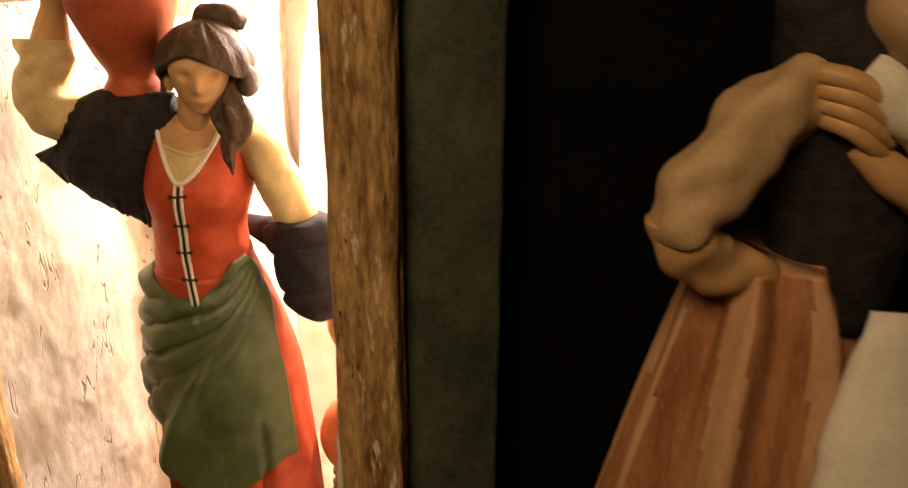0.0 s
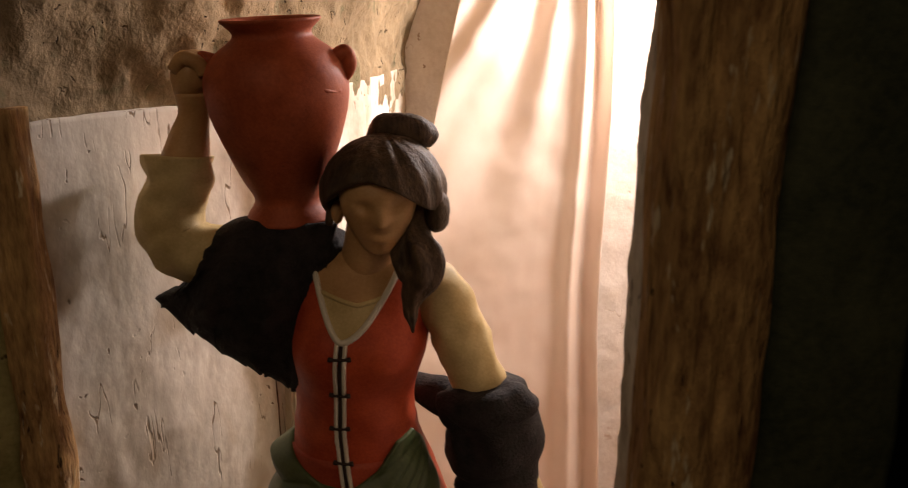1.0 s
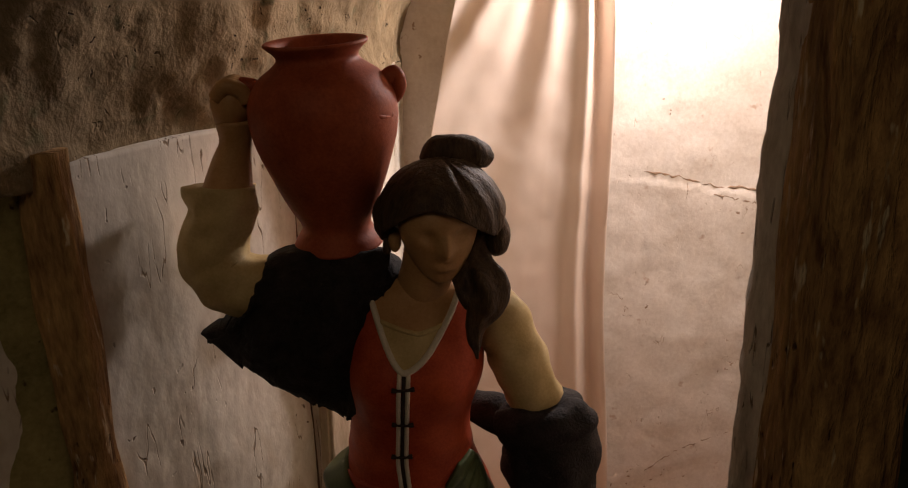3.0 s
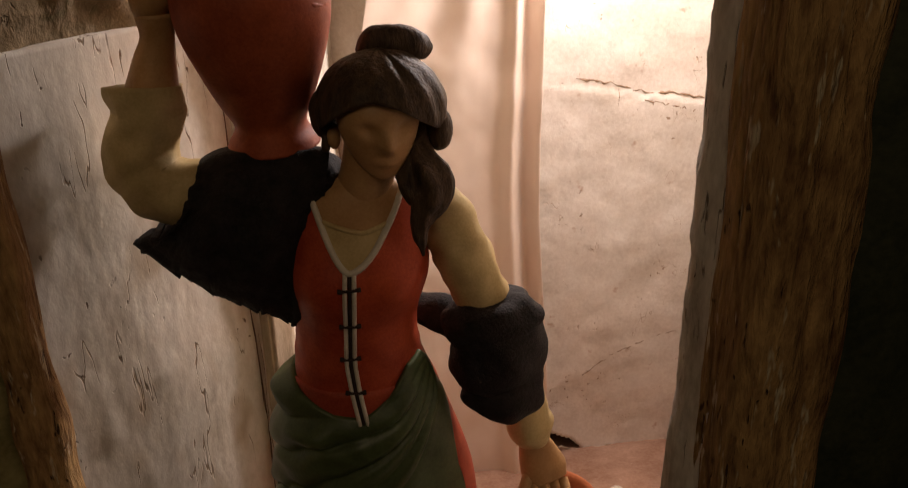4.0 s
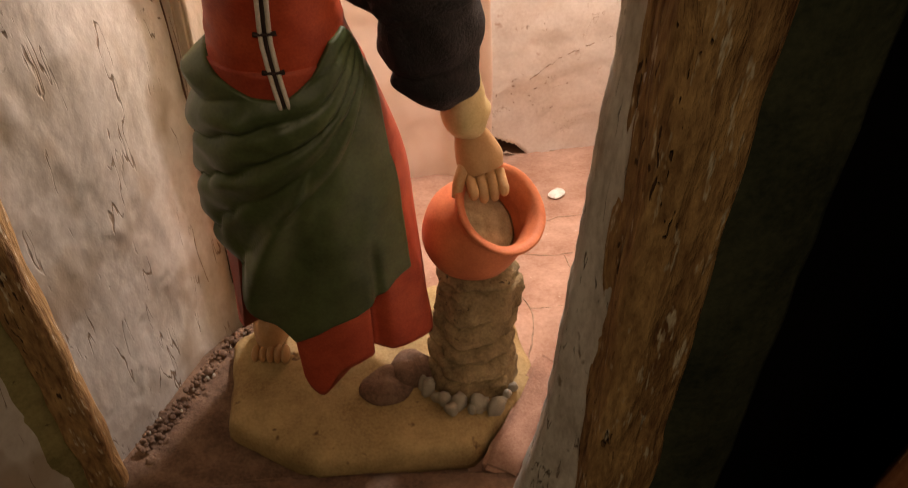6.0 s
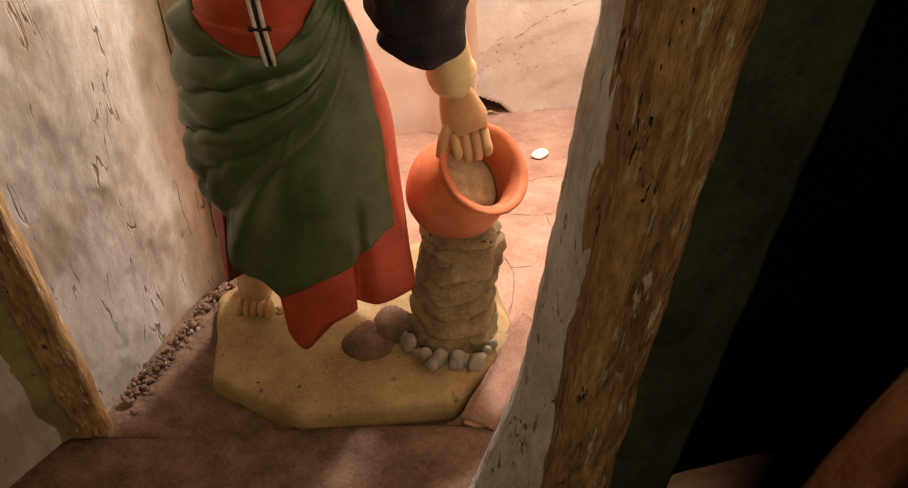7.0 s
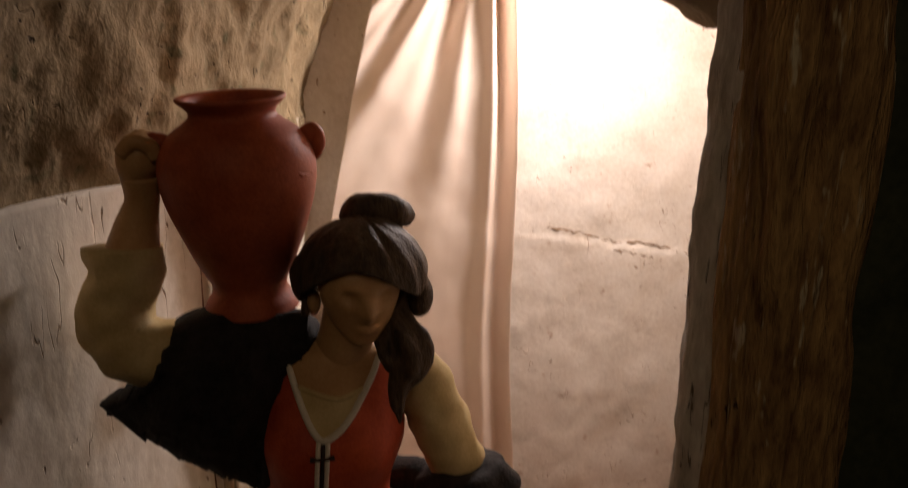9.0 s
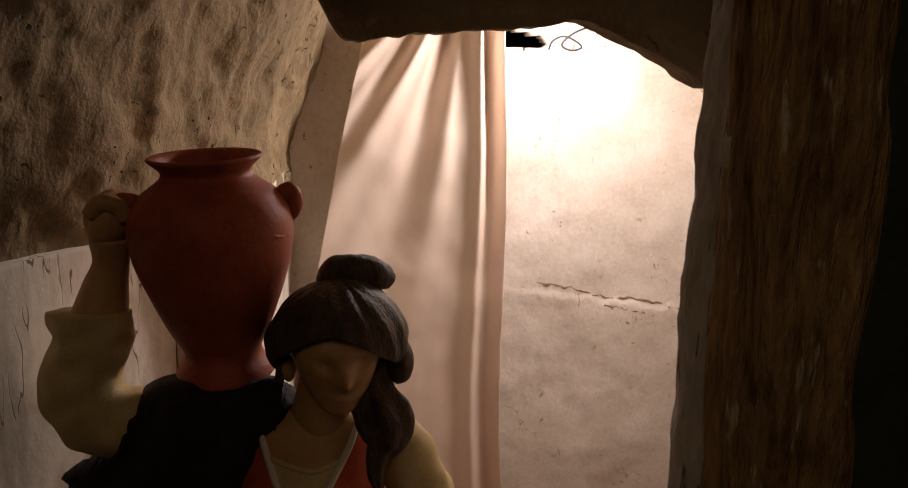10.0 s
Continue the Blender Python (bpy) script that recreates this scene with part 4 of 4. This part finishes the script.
bm = bmesh.new()
rings = []
for z, cx, cy, rx, ry in spline([(-0.002, -0.103, 0.680, 0.044, 0.042), (0.018, -0.102, 0.685, 0.041, 0.038), (0.035, -0.099, 0.694, 0.0395, 0.036), (0.055, -0.095, 0.706, 0.040, 0.035),
                                 (0.078, -0.093, 0.712, 0.040, 0.034), (0.096, -0.092, 0.716, 0.039, 0.033), (0.104, -0.092, 0.717, 0.030, 0.026)], 16):
    ring = []
    for i in range(60):
        a = 2 * math.pi * i / 60
        q = Vector((math.cos(a) * 2.2, math.sin(a) * 2.2, z * 42))
        d = -0.003 + 0.005 * noise.noise(q) + 0.0025 * noise.noise(q * 2.5)
        for k, seam in enumerate((0.016, 0.030, 0.043, 0.060, 0.092)):      # courses of stone with open, wandering joints
            at = seam + 0.004 * noise.noise(Vector((math.cos(a) * 1.3, math.sin(a) * 1.3, k * 7)))
            d -= 0.0075 * math.exp(-((z - at) / 0.0020) ** 2)
            if z > at:
                d += 0.0065 * noise.noise(Vector((math.cos(a) * 1.1 + 3 * k, math.sin(a) * 1.1, k * 5.0)))
        ring.append((cx + (rx + d) * math.cos(a), cy + (ry + d) * math.sin(a), z))
    rings.append(ring)
skin_rings(bm, rings)
tagged(part("stone_pillar", bm, STUMP), "low stacked stone pillar holding up the clay pot", "pillar")

POT = Matrix.Translation((-0.0975, 0.714, 0.142)) @ Vector((0.34, -0.46, 0.80)).to_track_quat("Z", "Y").to_matrix().to_4x4() @ Matrix.Scale(0.92, 4)


def turned(bm, profile, m, n=64, steps=6, wobble=0.0):
    """A vessel turned round its axis: rows of radius, height."""
    rings = []
    for r, z in spline(profile, steps):
        ring = []
        for i in range(n):
            a = 2 * math.pi * i / n
            k = 1.0 + wobble * noise.noise(Vector((math.cos(a) * 1.5, math.sin(a) * 1.5, z * 40)))
            ring.append(m @ Vector((max(r, 0.0004) * k * math.cos(a), max(r, 0.0004) * k * math.sin(a), z)))
        rings.append(ring)
    return skin_rings(bm, rings)


pot = thing("clay_pot", "round orange terracotta pot filled with grain", "pot")
bm = bmesh.new()
turned(bm, [(0.004, -0.046), (0.022, -0.044), (0.037, -0.030), (0.0455, -0.008), (0.0450, 0.012), (0.0395, 0.030), (0.0365, 0.038), (0.0385, 0.045), (0.0430, 0.051), (0.0415, 0.0545),
            (0.0355, 0.052), (0.0315, 0.042), (0.0320, 0.030), (0.036, 0.012), (0.030, -0.02), (0.004, -0.03)], POT, 72, 6, 0.02)
part("body", bm, TERRACOTTA_POT, pot)
bm = bmesh.new()
rings = []
for r in np.linspace(0.0350, 0.0005, 12):
    rings.append([POT @ Vector((r * math.cos(a), r * math.sin(a), 0.012 + 0.006 * (1 - (r / 0.0335) ** 2) + 0.003 * noise.noise(Vector((r * 60 * math.cos(a), r * 60 * math.sin(a), 1)))))
                  for a in np.linspace(0, 2 * math.pi, 40, endpoint=False)])
skin_rings(bm, rings)
part("filling", bm, GRAIN, pot, "pale grain inside the pot")

JAR = pose(-0.2715, 0.702, 0.500, 3, -2.5, 0)
jar = thing("amphora", "tall red terracotta amphora resting on the statue's shoulder", "amphora")
bm = bmesh.new()
turned(bm, [(0.004, -0.008), (0.0265, -0.008), (0.0270, -0.003), (0.0225, 0.004), (0.0225, 0.010), (0.0285, 0.022), (0.0362, 0.041), (0.0424, 0.060), (0.0452, 0.076), (0.0440, 0.088),
            (0.0380, 0.0985), (0.0290, 0.1055), (0.0248, 0.1095), (0.0250, 0.1130), (0.0285, 0.1165), (0.0310, 0.1190), (0.0300, 0.1205), (0.0262, 0.1190), (0.0235, 0.1130), (0.0230, 0.1050), (0.035, 0.085), (0.02, 0.03), (0.002, 0.02)], JAR, 80, 7, 0.012)
part("body", bm, TERRACOTTA, jar)
for side in (-1, 1):
    bm = bmesh.new()
    tube(bm, [(*(JAR @ Vector((side * x, y, z))), r) for x, y, z, r in ((0.036, 0, 0.0915, 0.0046), (0.0412, 0, 0.0965, 0.0052), (0.0452, 0, 0.0970, 0.0050), (0.0468, 0, 0.0920, 0.0045), (0.0455, 0, 0.0865, 0.0042), (0.0425, 0, 0.0820, 0.0035))],
         16, 6, rough=0.0012, scale=140)
    part("handle", bm, TERRACOTTA, jar)
for first, last in ((-150, -100), (-100, -50), (-50, 0)):
    bm = bmesh.new()
    rows = []
    for k in range(17):
        d = -1 + 2 * k / 16
        a, z = math.radians((first + last) / 2 + (last - first) / 2 * d), 0.0850 - 0.009 * (1 - d * d)
        r = float(np.interp(z, [0.060, 0.076, 0.088, 0.0985], [0.0424, 0.0452, 0.0440, 0.0380])) - 0.0015
        rows.append((*(JAR @ Vector((r * math.cos(a), r * math.sin(a), z))), 0.0010 + 0.0008 * (1 - d * d)))
    tube(bm, rows, 8, 2, rough=0.0012, scale=220)
    part("relief_swag", bm, TERRACOTTA, jar)

# ---------------------------------------------------------------- loose stones
rng = random.Random(4)


def stone_mesh(seed, mat):
    bm = bmesh.new()
    bmesh.ops.create_icosphere(bm, subdivisions=2, radius=1.0)
    for v in bm.verts:
        v.co *= 1.0 + 0.35 * noise.noise(v.co * 1.4 + Vector((seed * 5, 0, 0)))
    for f in bm.faces:
        f.smooth = True
    me = bpy.data.meshes.new("pebble")
    bm.to_mesh(me)
    bm.free()
    me.materials.append(mat)
    return me


shapes = [stone_mesh(k, PEBBLE) for k in range(4)]
for k in range(13):
    a = math.radians(-165 + 120 * k / 12 + rng.uniform(-5, 5))
    r, out = rng.uniform(0.0065, 0.0118), rng.uniform(-0.003, 0.007)
    ob = new("pebble", shapes[k % 4])
    ob.matrix_world = pose(-0.104 + (0.046 + out) * math.cos(a), 0.679 + (0.045 + out) * math.sin(a), 0.003 + r * 0.7, rng.uniform(-26, 26), rng.uniform(-26, 26), math.degrees(a) + 90 + rng.uniform(-40, 40)) @ Matrix.Diagonal((r * rng.uniform(0.45, 0.8), r * rng.uniform(0.5, 0.7), r * rng.uniform(0.8, 1.15), 1))
    tagged(ob, "small grey pebble at the foot of the stone pillar", "pebble", "pebbles round the pillar")

bm = bmesh.new()
for k in range(420):
    u = rng.random()
    x, y = -0.405 + 0.105 * u, 0.665 + 0.155 * u
    off = abs(rng.gauss(0, 0.012))
    r = rng.uniform(0.0008, 0.0032) * (1 if rng.random() > 0.08 else 2.0)
    x, y = x + 0.788 * (off + 0.004), y - 0.616 * (off + 0.004)
    blob(bm, (x, y, ground_z(x, y) + 0.006 + max(0, 0.014 - off) * 0.8), (r, r * rng.uniform(0.6, 1), r * 0.7), 0 if rng.random() < 0.96 else 1, (rng.uniform(0, 60), 0, rng.uniform(0, 180)), r * 0.5, 300, 5, 7)
tagged(part("rubble", bm, [EARTH, PEBBLE]), "brown crumbs and grit along the wall's foot", "rubble", kind="stuff")

# earth beside the wall; its stretch towards the plinth's front stands in for the statue's shadow
bm = bmesh.new()
sheet(bm, 60, 30, lambda u, v: (x := -0.45 + 0.36 * u, y := 0.58 + 0.26 * v, ground_z(x, y) + 0.0085 + 0.004 * fractal((x, y, 0), 22) - 0.016 * max(0, abs(v - 0.5) * 2 - 0.6) - 0.06 * max(0.0, u - 0.85))[0:3])
tagged(part("earth_and_shade", bm, EARTH), "dark brown earth beside the base, widened in front as painted shade", "earth", kind="stuff")

bm = bmesh.new()
rough_box(bm, pose(-0.064, 0.628, -0.014, 4, -6, 52), (0.125, 0.034, 0.026), 5, 0.003, 45, 0.004)
tagged(part("brick", bm, BRICK), "worn pinkish brick lying beside the statue base", "brick")

bm = bmesh.new()
blob(bm, (0.091, 1.045, ground_z(0.091, 1.045) + 0.006), (0.013, 0.010, 0.003), 0, (0, 0, 20), 0.003, 90)
tagged(part("plaster_chip", bm, PLASTER_GREY), "white plaster chip lying on the clay floor", "plaster chip")


# ---------------------------------------------------------------- the other statue, in the dark beside the niche
def build_second_statue():
    bm = bmesh.new()
    tube(bm, [(0.146, 0.372, 0.566, 0.012), (0.122, 0.358, 0.552, 0.016), (0.092, 0.345, 0.526, 0.018), (0.080, 0.342, 0.508, 0.0175), (0.082, 0.343, 0.500, 0.0150)], 28, 8, 0, rough=0.008, scale=55)
    tube(bm, [(0.078, 0.342, 0.505, 0.0150), (0.081, 0.344, 0.492, 0.0150), (0.094, 0.348, 0.480, 0.0140), (0.112, 0.351, 0.474, 0.0120), (0.126, 0.352, 0.472, 0.008)], 24, 6, 4, rough=0.004, scale=70)
    tube(bm, [(0.140, 0.372, 0.600, 0.020), (0.150, 0.375, 0.57, 0.028), (0.165, 0.380, 0.50, 0.034), (0.165, 0.380, 0.44, 0.030)], 24, 6, 3, rough=0.004, scale=60)

    def folds(a, z):
        return 1.0 + 0.14 * math.sin(7 * a + 8 * z) + 0.05 * math.sin(15 * a)
    loft(bm, [(0.475, 0.130, 0.370, 0.030, 0.030), (0.44, 0.132, 0.370, 0.042, 0.038), (0.36, 0.128, 0.370, 0.056, 0.046), (0.25, 0.122, 0.372, 0.068, 0.055), (0.08, 0.118, 0.375, 0.080, 0.062), (-0.145, 0.12, 0.375, 0.087, 0.070)], 144, 26, lambda c: 5 if math.sin(7 * math.atan2((c.y - 0.371) * 1.25, c.x - 0.126) + 3.0) > 0.45 else 1, folds)
    tube(bm, [(0.175, 0.335, 0.46, 0.010), (0.172, 0.318, 0.40, 0.026), (0.170, 0.305, 0.33, 0.034), (0.168, 0.300, 0.26, 0.036), (0.168, 0.300, 0.22, 0.02)], 20, 6, 2, rough=0.004, scale=50, flat=0.5)
    tube(bm, [(0.152, 0.352, 0.566, 0.008), (0.168, 0.345, 0.554, 0.012), (0.192, 0.350, 0.534, 0.014)], 18, 6, 2, rough=0.004, scale=60)
    blob(bm, (0.176, 0.352, 0.592), (0.028, 0.026, 0.027), 0, rough=0.002, scale=50)
    for k in range(4):
        tube(bm, [(0.132 + 0.002 * k, 0.352, 0.565 - 0.0065 * k, 0.0050), (0.144 + 0.001 * k, 0.344, 0.563 - 0.0070 * k, 0.0048), (0.157, 0.343, 0.555 - 0.0068 * k, 0.0040), (0.166, 0.346, 0.547 - 0.006 * k, 0.0028)], 10, 5, 4)
    tube(bm, [(0.152, 0.350, 0.534, 0.006), (0.168, 0.346, 0.522, 0.009), (0.195, 0.346, 0.504, 0.010)], 14, 5, 4, rough=0.002, scale=70)
    bmesh.ops.translate(bm, verts=bm.verts[:], vec=(0.008, 0, 0))
    return part("statue", bm, [TAN_CLOTH, RUST, WHITE, SHAWL, SKIN, RUST_PALE])


tagged(build_second_statue(), "painted statue with rust-brown skirt in the dark", "statue")
bm = bmesh.new()
rough_box(bm, pose(0.128, 0.375, -0.203), (0.19, 0.16, 0.116), 2, 0.001)
tagged(part("plinth", bm, WOOD_DARK), "dark wooden block under the statue in the dark", "plinth")
